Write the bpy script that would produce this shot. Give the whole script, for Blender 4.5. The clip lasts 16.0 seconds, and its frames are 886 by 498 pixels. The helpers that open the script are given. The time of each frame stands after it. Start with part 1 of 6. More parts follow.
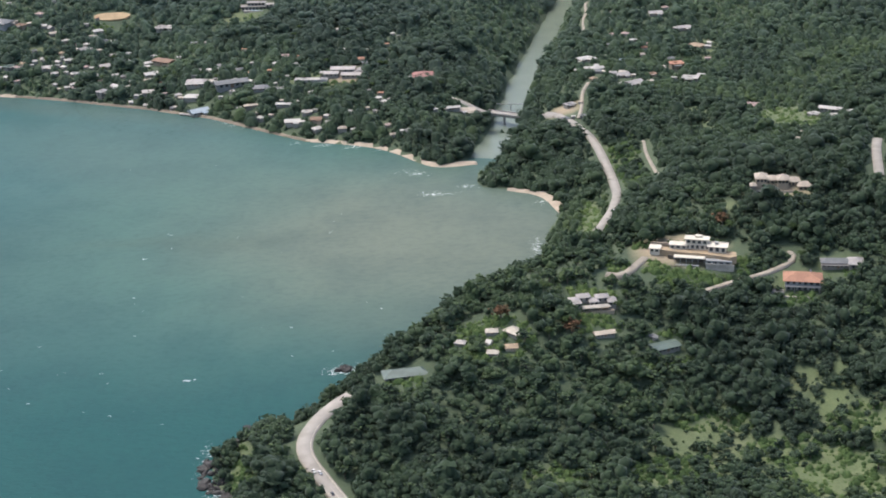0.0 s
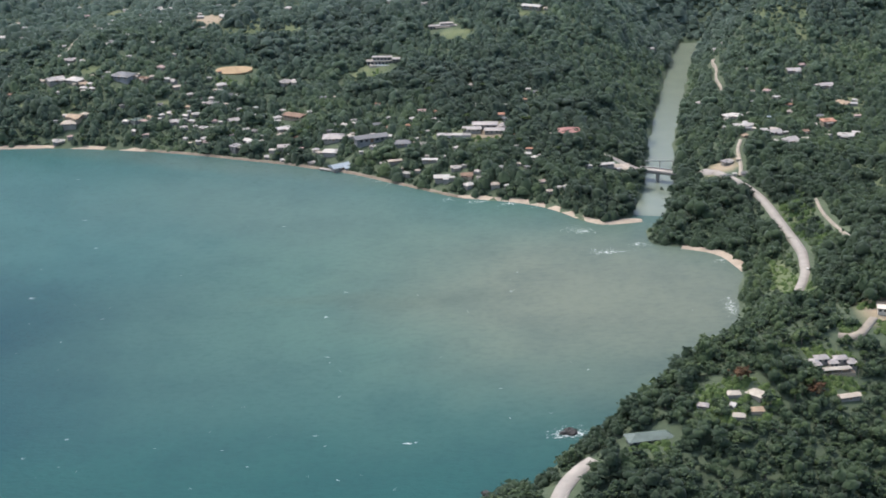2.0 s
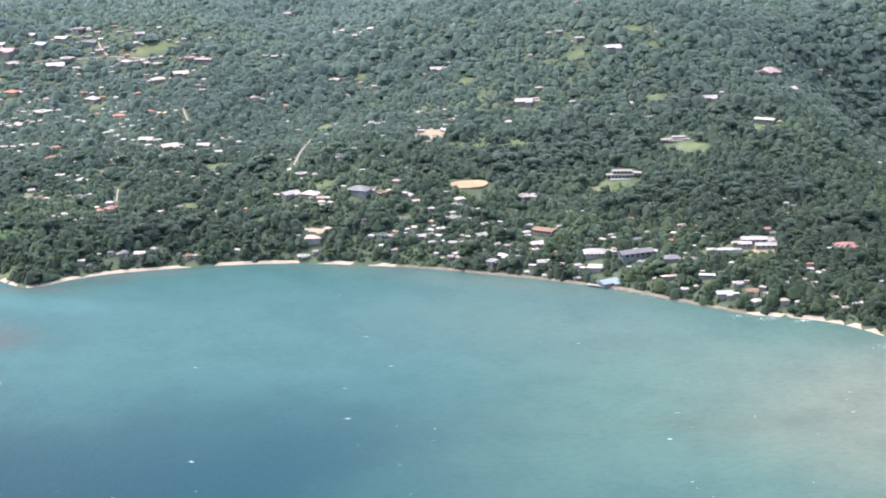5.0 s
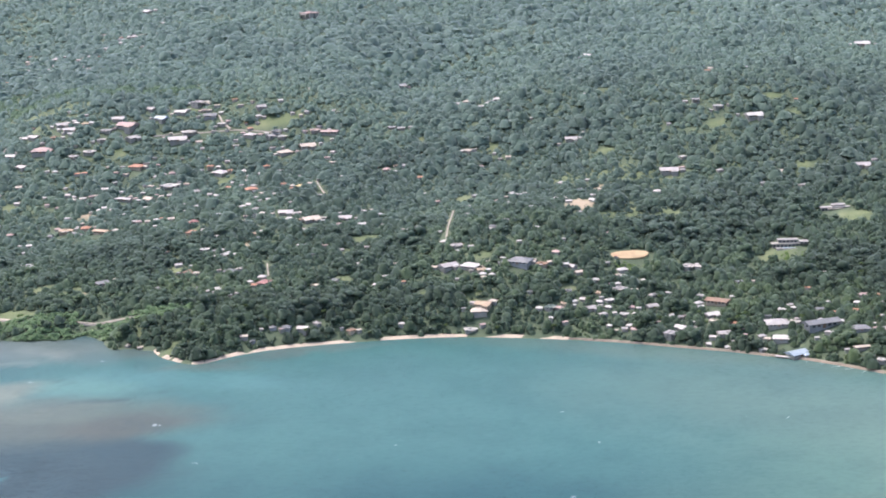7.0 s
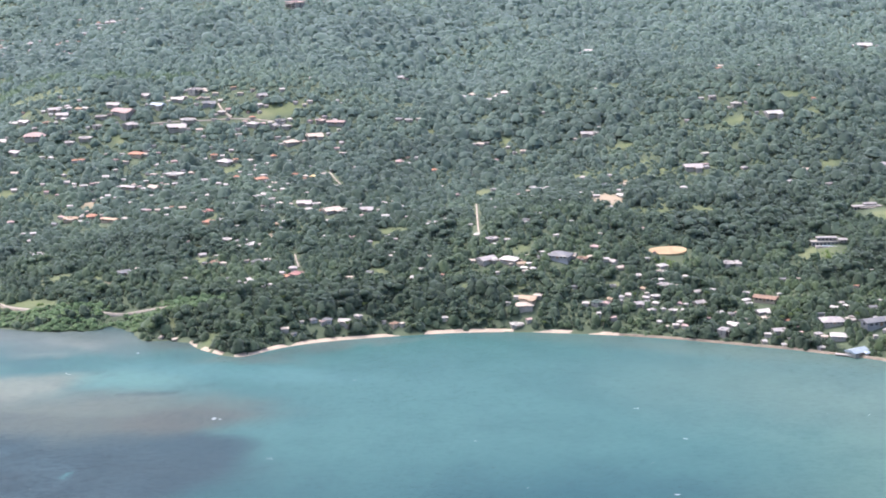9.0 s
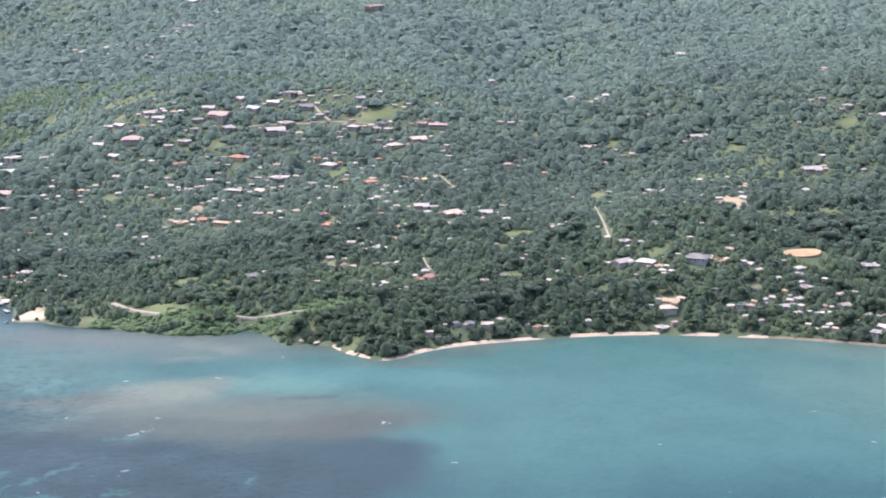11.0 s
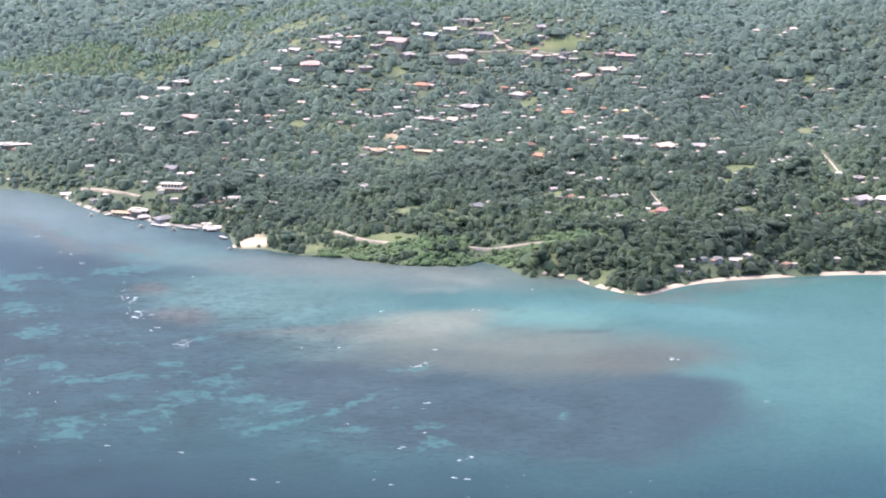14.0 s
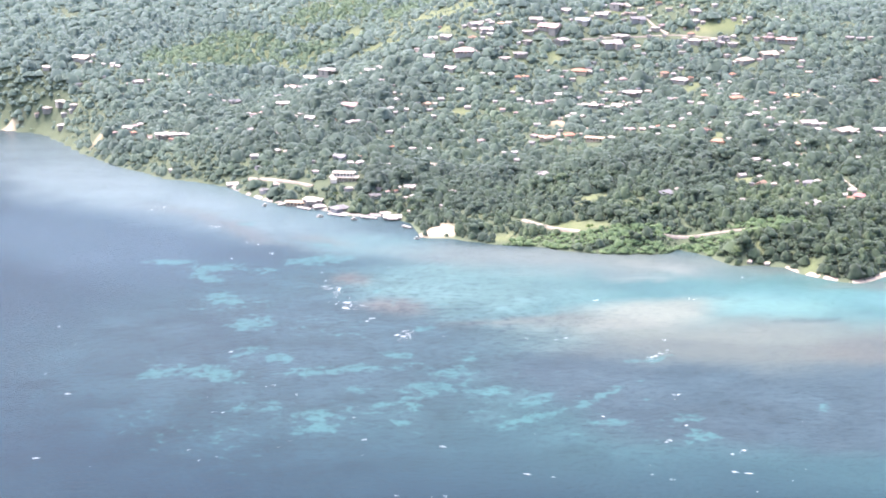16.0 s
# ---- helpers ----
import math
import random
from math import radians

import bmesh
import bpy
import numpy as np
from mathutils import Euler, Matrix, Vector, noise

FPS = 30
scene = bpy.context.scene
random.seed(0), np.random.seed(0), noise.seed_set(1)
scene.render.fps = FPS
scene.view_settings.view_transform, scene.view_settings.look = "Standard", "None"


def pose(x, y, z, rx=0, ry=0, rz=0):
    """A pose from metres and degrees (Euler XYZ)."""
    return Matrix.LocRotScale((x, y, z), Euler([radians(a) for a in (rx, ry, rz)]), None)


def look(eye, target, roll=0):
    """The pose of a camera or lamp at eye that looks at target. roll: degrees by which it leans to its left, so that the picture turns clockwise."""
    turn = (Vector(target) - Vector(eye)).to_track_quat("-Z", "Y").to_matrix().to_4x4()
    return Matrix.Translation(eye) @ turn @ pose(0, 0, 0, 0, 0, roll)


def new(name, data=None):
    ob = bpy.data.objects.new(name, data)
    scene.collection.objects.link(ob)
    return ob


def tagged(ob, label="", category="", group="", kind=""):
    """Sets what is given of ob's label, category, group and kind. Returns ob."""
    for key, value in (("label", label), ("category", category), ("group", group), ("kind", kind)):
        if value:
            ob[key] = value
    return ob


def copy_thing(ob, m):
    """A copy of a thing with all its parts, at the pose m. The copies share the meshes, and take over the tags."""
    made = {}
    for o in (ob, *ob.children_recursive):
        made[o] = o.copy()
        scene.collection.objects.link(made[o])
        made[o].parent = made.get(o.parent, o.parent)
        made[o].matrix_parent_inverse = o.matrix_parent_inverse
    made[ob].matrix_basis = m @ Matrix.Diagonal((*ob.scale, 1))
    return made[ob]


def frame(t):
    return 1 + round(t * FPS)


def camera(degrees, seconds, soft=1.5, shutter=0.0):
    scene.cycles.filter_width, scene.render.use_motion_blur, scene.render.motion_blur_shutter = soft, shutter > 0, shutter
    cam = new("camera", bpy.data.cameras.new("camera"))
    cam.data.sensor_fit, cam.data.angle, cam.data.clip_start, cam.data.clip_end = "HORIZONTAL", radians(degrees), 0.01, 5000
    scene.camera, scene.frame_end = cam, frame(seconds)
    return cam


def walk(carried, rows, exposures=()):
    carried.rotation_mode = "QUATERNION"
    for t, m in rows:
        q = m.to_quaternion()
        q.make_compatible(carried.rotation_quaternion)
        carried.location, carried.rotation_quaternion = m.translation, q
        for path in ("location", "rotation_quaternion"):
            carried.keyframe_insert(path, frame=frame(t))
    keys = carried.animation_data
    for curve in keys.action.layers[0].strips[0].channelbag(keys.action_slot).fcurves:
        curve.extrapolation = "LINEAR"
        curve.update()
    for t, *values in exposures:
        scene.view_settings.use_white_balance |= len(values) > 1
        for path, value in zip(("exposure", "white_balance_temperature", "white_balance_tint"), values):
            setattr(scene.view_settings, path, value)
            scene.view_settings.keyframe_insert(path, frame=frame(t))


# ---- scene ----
cam = camera(31.28, 16.0, soft=1.85)
# seconds, place, pitch, roll, heading
FLIGHT = [
    (0.0, -0.00, 0.00, 228.44, -22.715, -2.193, 0.002),
    (0.5, -18.77, 4.07, 227.37, -22.530, -2.047, 0.184),
    (1.0, -37.54, 8.16, 226.26, -22.673, -2.520, 0.185),
    (1.5, -56.27, 12.24, 225.13, -22.410, -1.899, -0.633),
    (2.0, -74.99, 16.14, 224.00, -20.559, -1.631, -0.672),
    (2.5, -93.76, 19.94, 222.92, -19.173, -1.490, -0.804),
    (3.0, -112.65, 23.73, 221.93, -18.624, -1.261, -0.920),
    (3.5, -131.63, 27.51, 221.04, -18.009, -1.135, -0.720),
    (4.0, -150.67, 31.37, 220.19, -17.755, -1.519, 0.281),
    (4.2, -158.30, 32.96, 219.84, -17.640, -1.605, 0.478),
    (6.3, -238.78, 52.43, 215.82, -13.200, -2.086, -1.211),
    (6.5, -246.29, 54.42, 215.19, -13.019, -2.053, -1.157),
    (7.0, -264.93, 59.46, 213.42, -13.422, -2.320, 0.202),
    (7.5, -283.30, 64.57, 211.44, -14.056, -2.312, 0.452),
    (8.0, -301.43, 69.75, 209.35, -13.899, -1.283, -1.712),
    (8.5, -319.42, 75.03, 207.25, -13.392, -0.547, -3.286),
    (9.0, -337.37, 80.36, 205.20, -13.381, -0.532, -3.916),
    (9.5, -355.30, 85.54, 203.25, -13.186, -1.159, -3.606),
    (9.7, -362.45, 87.51, 202.48, -13.121, -1.444, -3.471),
    (11.8, -436.24, 104.31, 195.06, -12.831, 1.030, -6.023),
    (12.0, -443.18, 106.25, 194.38, -12.836, 1.336, -6.340),
    (12.5, -460.43, 111.38, 192.70, -13.535, 1.212, -5.808),
    (13.0, -477.57, 116.80, 191.00, -13.323, 0.509, -5.372),
    (13.5, -494.57, 122.32, 189.28, -13.868, 0.175, -4.375),
    (14.0, -511.49, 127.72, 187.55, -15.041, 0.628, -4.317),
    (14.5, -528.45, 132.94, 185.86, -15.687, 0.342, -4.298),
    (15.0, -545.47, 137.95, 184.20, -15.994, 0.112, -4.081),
    (15.5, -562.54, 142.80, 182.59, -15.722, -0.089, -3.335),
    (16.0, -579.61, 147.60, 181.01, -15.298, -0.045, -2.969),
]
walk(cam, [(t, pose(x, y, z, 90 + p, 0, h) @ pose(0, 0, 0, 0, 0, r)) for t, x, y, z, p, r, h in FLIGHT],
     exposures=[(0.0, 1.06, 6550, 10), (1.5, 1.06, 6550, 10), (2.5, 1.24, 6480, 12), (3.0, 1.46, 6450, 13), (3.5, 1.76, 6400, 13), (4.0, 1.84, 6400, 14), (6.5, 1.74, 6450, 17), (7.0, 1.66, 6450, 17), (7.5, 2.0, 6500, 19),
                (8.0, 1.93, 6500, 19), (8.5, 1.84, 6480, 19), (9.5, 1.8, 6500, 20), (12.0, 1.66, 6520, 20), (12.5, 1.86, 6535, 20), (13.0, 1.89, 6550, 21), (13.5, 1.84, 6570, 21), (14.0, 1.96, 6600, 22), (14.5, 2.26, 6620, 22), (15.0, 2.24, 6680, 23), (16.0, 2.64, 6800, 26)])

# ---------------------------------------------------------------- light
SUN_FROM = Vector((-0.36, 0.28, 1.0)).normalized()
world = bpy.data.worlds.new("world")
scene.world = world
world.use_nodes = True
wn = world.node_tree.nodes
sky = wn.new("ShaderNodeTexSky")
sky.sky_type, sky.sun_disc = "NISHITA", False
sky.sun_elevation = math.asin(SUN_FROM.z)
sky.sun_rotation = math.atan2(SUN_FROM.x, SUN_FROM.y)
sky.air_density, sky.dust_density = 1.0, 4.0
wn["Background"].inputs["Strength"].default_value = 0.15
world.node_tree.links.new(sky.outputs[0], wn["Background"].inputs["Color"])
sun_data = bpy.data.lights.new("sun", "SUN")
sun_data.energy, sun_data.angle, sun_data.color = 1.2, radians(14.0), (1.0, 0.95, 0.87)
sun = new("sun", sun_data)
sun.matrix_world = look(SUN_FROM * 900, (0, 0, 0))

# ---------------------------------------------------------------- materials
def material(name):
    m = bpy.data.materials.new(name)
    m.use_nodes = True
    t = m.node_tree
    return m, t, t.nodes["Principled BSDF"]


def node(t, kind, **settings):
    n = t.nodes.new("ShaderNode" + kind)
    for key, value in settings.items():
        if key in n.inputs:
            n.inputs[key].default_value = value
    return n


def noise_node(t, scale, detail=3.0, rough=0.55, vec=None):
    n = node(t, "TexNoise", Scale=scale, Detail=detail, Roughness=rough)
    if vec is not None:
        t.links.new(vec, n.inputs["Vector"])
    return n.outputs["Fac"]


def world_place(t, scale=(1, 1, 1), shift=(0, 0, 0)):
    g = node(t, "NewGeometry")
    m = t.nodes.new("ShaderNodeMapping")
    m.inputs["Scale"].default_value, m.inputs["Location"].default_value = scale, shift
    t.links.new(g.outputs["Position"], m.inputs["Vector"])
    return m.outputs["Vector"]


def ramp(t, fac, stops):
    r = node(t, "ValToRGB")
    e = r.color_ramp.elements
    while len(e) < len(stops):
        e.new(0.5)
    for k, (pos, c) in enumerate(stops):
        e[k].position, e[k].color = pos, (*c, 1) if len(c) == 3 else c
    t.links.new(fac, r.inputs["Fac"])
    return r.outputs["Color"]


def mixed(t, fac, a, b, blend="MIX"):
    n = node(t, "Mix")
    n.data_type, n.blend_type = "RGBA", blend
    for socket, v in ((n.inputs["Factor"], fac), (n.inputs[6], a), (n.inputs[7], b)):
        if isinstance(v, (int, float)):
            socket.default_value = v
        elif isinstance(v, tuple):
            socket.default_value = (*v, 1)
        else:
            t.links.new(v, socket)
    return n.outputs[2]


def calc(t, op, a, b=0.0, c=0.0, clamp=False):
    n = node(t, "Math")
    n.operation, n.use_clamp = op, clamp
    for socket, v in zip(n.inputs, (a, b, c)):
        if isinstance(v, (int, float)):
            socket.default_value = v
        else:
            t.links.new(v, socket)
    return n.outputs[0]


def smooth(t, v, lo, hi):
    n = node(t, "MapRange")
    n.interpolation_type = "SMOOTHSTEP"
    n.inputs["From Min"].default_value, n.inputs["From Max"].default_value = lo, hi
    t.links.new(v, n.inputs["Value"])
    return n.outputs["Result"]


def bump(t, bsdf, fac, strength, distance):
    n = node(t, "Bump", Strength=strength, Distance=distance)
    t.links.new(fac, n.inputs["Height"])
    t.links.new(n.outputs[0], bsdf.inputs["Normal"])


def attribute(t, name):
    n = node(t, "Attribute")
    n.attribute_name = name
    return n.outputs["Fac"]


def surface(name, colour, rough=0.8, vary=0.25, grain=2.0, metal=0.0, relief=0.05, wear=None):
    """A plain surface with stains at a large scale and grain at a small one; each object differs a little."""
    m, t, b = material(name)
    vec = world_place(t)
    info = node(t, "ObjectInfo")
    big = noise_node(t, grain * 0.22, 3, 0.6, vec)
    small = noise_node(t, grain * 2.6, 4, 0.65, vec)
    dark = tuple(c * (1 - vary) for c in colour)
    light = tuple(min(1, c * (1 + vary * 0.5)) for c in colour)
    col = mixed(t, smooth(t, big, 0.3, 0.7), dark, light)
    col = mixed(t, calc(t, "MULTIPLY", small, 0.35), col, wear or tuple(c * 0.55 for c in colour))
    col = mixed(t, calc(t, "MULTIPLY", info.outputs["Random"], 0.3), col, tuple(c * 0.72 for c in colour))
    t.links.new(col, b.inputs["Base Color"])
    b.inputs["Roughness"].default_value, b.inputs["Metallic"].default_value = rough, metal
    bump(t, b, small, 0.35, relief)
    return m


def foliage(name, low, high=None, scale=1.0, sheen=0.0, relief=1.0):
    """Leaves: dark, middle and light tones; the tint of each crown from its own value, dapples of leaf masses, lumpy
    relief.
    high: paler, bluer tones that paint haze onto the far woods."""
    m, t, b = material(name)
    vec = world_place(t)
    tint = attribute(t, "tint")
    dapple = noise_node(t, 0.9 * scale, 5, 0.7, vec)
    patch_ = noise_node(t, 0.018 * scale, 3, 0.6, vec)
    f = calc(t, "ADD", calc(t, "MULTIPLY", tint, 0.8), calc(t, "MULTIPLY", dapple, 0.25))
    f = calc(t, "ADD", f, calc(t, "MULTIPLY", patch_, 0.7))
    f = calc(t, "SUBTRACT", f, 0.42, clamp=True)
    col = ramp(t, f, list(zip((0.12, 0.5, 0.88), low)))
    # haze put into the leaf colour: far crowns turn paler and bluer
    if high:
        col = mixed(t, attribute(t, "haze"), col, ramp(t, f, list(zip((0.12, 0.5, 0.88), high))))
    t.links.new(col, b.inputs["Base Color"])
    b.inputs["Roughness"].default_value = 0.9
    b.inputs["Specular IOR Level"].default_value = 0.12
    b.inputs["Sheen Weight"].default_value = sheen
    b.inputs["Sheen Tint"].default_value = (0.85, 0.95, 1.0, 1)
    # a little more sheen there, to lift the leaves as haze would
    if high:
        t.links.new(calc(t, "MULTIPLY_ADD", attribute(t, "haze"), 0.12, sheen), b.inputs["Sheen Weight"])
    leaves = noise_node(t, 2.2 * scale, 5, 0.75, vec)
    bump(t, b, leaves, relief, 0.5 / scale)
    # light shines through the leaves
    thin = node(t, "BsdfTranslucent")
    t.links.new(mixed(t, 1.0, col, (1.35, 1.45, 1.0), "MULTIPLY"), thin.inputs["Color"])
    both = node(t, "MixShader", Fac=0.2)
    t.links.new(b.outputs[0], both.inputs[1])
    t.links.new(thin.outputs[0], both.inputs[2])
    t.links.new(both.outputs[0], t.nodes["Material Output"].inputs["Surface"])
    return m

# ---------------------------------------------------------------- shape of the land
COAST_EAST = [(60, 300), (-48, 330), (-58, 360), (-62, 375), (-67, 383), (-70, 398), (-65, 405), (-58, 411), (-48, 414), (-40, 428), (-31, 440), (-17, 454),
              (-6, 466), (6, 481), (18, 491), (29, 502), (32, 519), (36, 532), (39, 554), (46, 578), (41, 598), (27, 605), (14, 612)]
COAST_BAY = [(16, 638), (0, 635), (-8, 641), (-19, 657), (-33, 668), (-60, 677), (-85, 697), (-107, 716), (-119, 722), (-140, 734), (-163, 744), (-187, 755), (-211, 763), (-237, 770),
             (-262, 774.5), (-288, 775), (-315, 772), (-340, 768), (-356, 763), (-367, 757), (-375, 750), (-382, 746.5), (-390, 751)]
COAST_WEST = [(-400, 760.5), (-405, 771), (-414, 775), (-427, 774), (-432, 789), (-440, 799), (-444, 802), (-449, 796), (-458, 793.5), (-472, 796), (-486, 798.5), (-504, 809), (-519, 813), (-532, 819),
              (-541, 825.5), (-555, 827.5), (-557, 851), (-566, 865), (-575, 870), (-586, 868), (-597, 880), (-611, 891), (-621, 895), (-636, 913), (-646, 931), (-656, 939), (-667, 947), (-681, 952),
              (-694, 969), (-709, 983), (-734, 1018), (-766, 1076), (-797, 1095), (-900, 1180), (-1200, 1450), (-2000, 2300)]
RIVER = [(7, 624), (20, 645), (23.5, 660), (29.5, 681), (33, 706), (36.5, 722), (40.5, 750), (51, 799), (62.5, 848), (73, 897), (88, 950)]
HILLS_NEAR = [(0, 340, 45, -8.6), (80, 380, 45, -10.7), (0, 460, 45, 13.2), (280, 500, 90, 27.6), (40, 500, 45, 10.6), (160, 540, 180, 13.4), (120, 540, 45, 15.2), (40, 580, 45, -17.9), (46, 528, 22, -8.0), (40, 620, 65, 1.0), (120, 740, 45, -1.4), (-240, 790, 45, 3.0), (-160, 780, 45, -5.9), (0, 780, 45, 2.0), (-400, 820, 65, 10.7), (-80, 820, 45, 7.3)]
HILLS_BAY = [(-240, 860, 45, 13.8), (-80, 900, 45, -4.4), (-280, 900, 45, -5.3), (80, 940, 90, 24.7), (-520, 940, 45, -6.1), (280, 940, 130, 33.9), (-360, 940, 45, 5.0), (-240, 980, 45, -12.5), (-680, 1020, 65, -15.0), (-80, 1020, 45, 16.4), (-600, 1020, 45, 9.8), (-440, 1020, 45, -1.0), (-400, 1020, 45, -5.5), (-120, 1060, 180, 29.4), (-200, 1060, 45, 10.6)]
HILLS_BACK = [(-360, 1100, 45, 15.4), (-520, 1100, 45, 15.7), (-600, 1100, 45, -19.1), (-440, 1100, 45, 4.0), (-280, 1140, 45, -14.7), (-440, 1260, 130, 28.2), (120, 1300, 180, 35.4), (-600, 1300, 65, -12.6), (360, 1380, 180, 26.0), (-800, 1420, 130, 16.9), (360, 1420, 180, 25.2), (-280, 1540, 180, 22.5), (-80, 1580, 180, 23.6), (-520, 1620, 180, 20.1)]
RING = COAST_EAST + COAST_BAY + COAST_WEST + [(-2000, 4600), (2600, 4600), (2600, 300)]


def line_distance(X, Y, pts, closed=False):
    """Distance of each place to a line of points; for a closed ring positive inside and negative outside."""
    n = len(pts)
    best, inside = np.full(X.shape, 1e9), np.zeros(X.shape, bool)
    for k in range(n if closed else n - 1):
        (ax, ay), (bx, by) = pts[k][:2], pts[(k + 1) % n][:2]
        ux, uy = bx - ax, by - ay
        s = np.clip(((X - ax) * ux + (Y - ay) * uy) / (ux * ux + uy * uy), 0, 1)
        best = np.minimum(best, np.hypot(X - ax - s * ux, Y - ay - s * uy))
        if closed and uy:
            inside ^= ((ay > Y) != (by > Y)) & (X < ux * (Y - ay) / uy + ax)
    return np.where(inside, best, -best) if closed else best


def ripple(X, Y, size, seed=0.0):
    """A cheap smooth unevenness between about -1 and 1."""
    a, b = X / size + seed, Y / size - 1.7 * seed
    return (np.sin(a * 2.1 + 1.3 * np.sin(b * 1.7 + seed)) + np.sin(b * 2.3 + 1.1 * np.sin(a * 1.9 - seed))
            + 0.6 * np.sin((a + b) * 3.1 + np.sin(a * 2.7))) / 2.4


def inland(X, Y):
    d = line_distance(X, Y, RING, True)
    return d + np.clip(d * 0.3 + 1.0, 0, 1) * 0.6 * ripple(X, Y, 9.0, 2.0)


def terrain(X, Y):
    """Height of the ground; below the sea's level outside the coast and in the river."""
    X, Y = np.asarray(X, float), np.asarray(Y, float)
    d = inland(X, Y)
    dr = line_distance(X, Y, RIVER)
    up = np.clip((Y - 820) * 0.14, 0, 130) + np.clip(Y - 1750, 0, 1500) * 0.06
    for x, y, s, a in HILLS_NEAR + HILLS_BAY + HILLS_BACK:
        up = up + a * np.exp(-((X - x) ** 2 + (Y - y) ** 2) / (2 * s * s))
    ramp = (1 - np.exp(-np.maximum(d - 3, 0) / 12)) * (1 - np.exp(-(dr / (20 + 14 * np.clip((Y - 760) / 120, 0, 1) + 30 * np.clip((Y - 860) / 100, 0, 1))) ** 2))
    z = 0.9 * (1 - np.exp(-np.maximum(d, 0) / 5)) + ramp * np.maximum(up + 0.5 * ripple(X, Y, 23.0), 0.4)
    z = np.where(dr < 7.4, np.minimum(z, (dr - 6.4) * 0.9), z)
    return np.where(d < 0, np.maximum(d * 0.25, -5.0), z)


def height(x, y):
    return float(terrain(np.array([x]), np.array([y]))[0])

# ---------------------------------------------------------------- plan: houses, roads, open ground
# kind, colour, place, width, turn
HEADLAND = [
    ('hip', 'cream', 13.8, 433.2, 4.3, 0), ('hip', 'cream', 20.6, 432.9, 6.2, -20), ('hip', 'grey', 4.2, 429.5, 3.8, -20),
    ('hip', 'tan', 19.4, 426.6, 4.4, 0), ('hip', 'cream', 13.7, 424.4, 4.1, -12), ('flat', 'white', 12.9, 428.6, 2.0, -20),
    ('long', 'beige', 48.2, 434.1, 7.2, 14), ('flat', 'white', 63.3, 434.8, 2.2, 25), ('hip', 'beige', 134.3, 564.1, 6.4, -20),
    ('hip', 'beige', 141.5, 576.3, 6.1, 0), ('long', 'white', 164.0, 629.7, 8.5, -20), ('long', 'white', 164.7, 618.5, 9.3, 0),
    ('flat', 'white', 172.3, 620.9, 7.0, 8), ('flat', 'white', 156.0, 625.7, 4.2, 14), ('flat', 'white', 126.2, 641.8, 1.9, -12),
    ('gable', 'pink', 135.9, 652.0, 5.4, -20), ('flat', 'white', 132.5, 629.0, 2.4, 0), ('gable', 'beige', 100.0, 541.3, 6.6, 0),
    ('flat', 'white', 133.6, 502.3, 2.7, 25), ('flat', 'grey', 136.5, 490.6, 3.0, 14), ('shed', 'teal', 66.2, 430.6, 9.5, 12),
]
VALLEY = [
    ('flat', 'white', 117.0, 701.7, 6.8, -20), ('tower', 'orange', 113.1, 719.2, 5.9, 8), ('hip', 'white', 74.6, 738.9, 5.5, -20),
    ('flat', 'white', 75.7, 723.2, 5.9, 14), ('gable', 'grey', 86.4, 712.0, 6.3, 14), ('gable', 'grey', 90.6, 699.1, 7.3, 25),
    ('flat', 'white', 100.3, 710.9, 4.2, 8), ('flat', 'white', 82.9, 715.7, 3.2, 0), ('flat', 'blue', 89.2, 733.2, 2.2, 0),
    ('flat', 'white', 99.2, 739.4, 2.7, 25), ('flat', 'white', 112.9, 789.5, 6.3, 0), ('gable', 'grey', 124.3, 769.6, 6.2, 8),
    ('flat', 'white', 127.1, 748.3, 6.6, -20), ('flat', 'white', 73.0, 709.8, 3.2, 14), ('hip', 'white', 56.0, 664.9, 3.5, 25),
    ('flat', 'white', 63.7, 664.6, 2.5, 0), ('flat', 'grey', 59.4, 680.9, 4.6, 25), ('long', 'white', 6.5, 688.2, 6.7, 8),
    ('flat', 'beige', 13.2, 690.4, 7.2, 0), ('hip', 'red', -6.0, 726.2, 9.7, 0), ('flat', 'white', -13.5, 725.0, 3.2, 8),
]
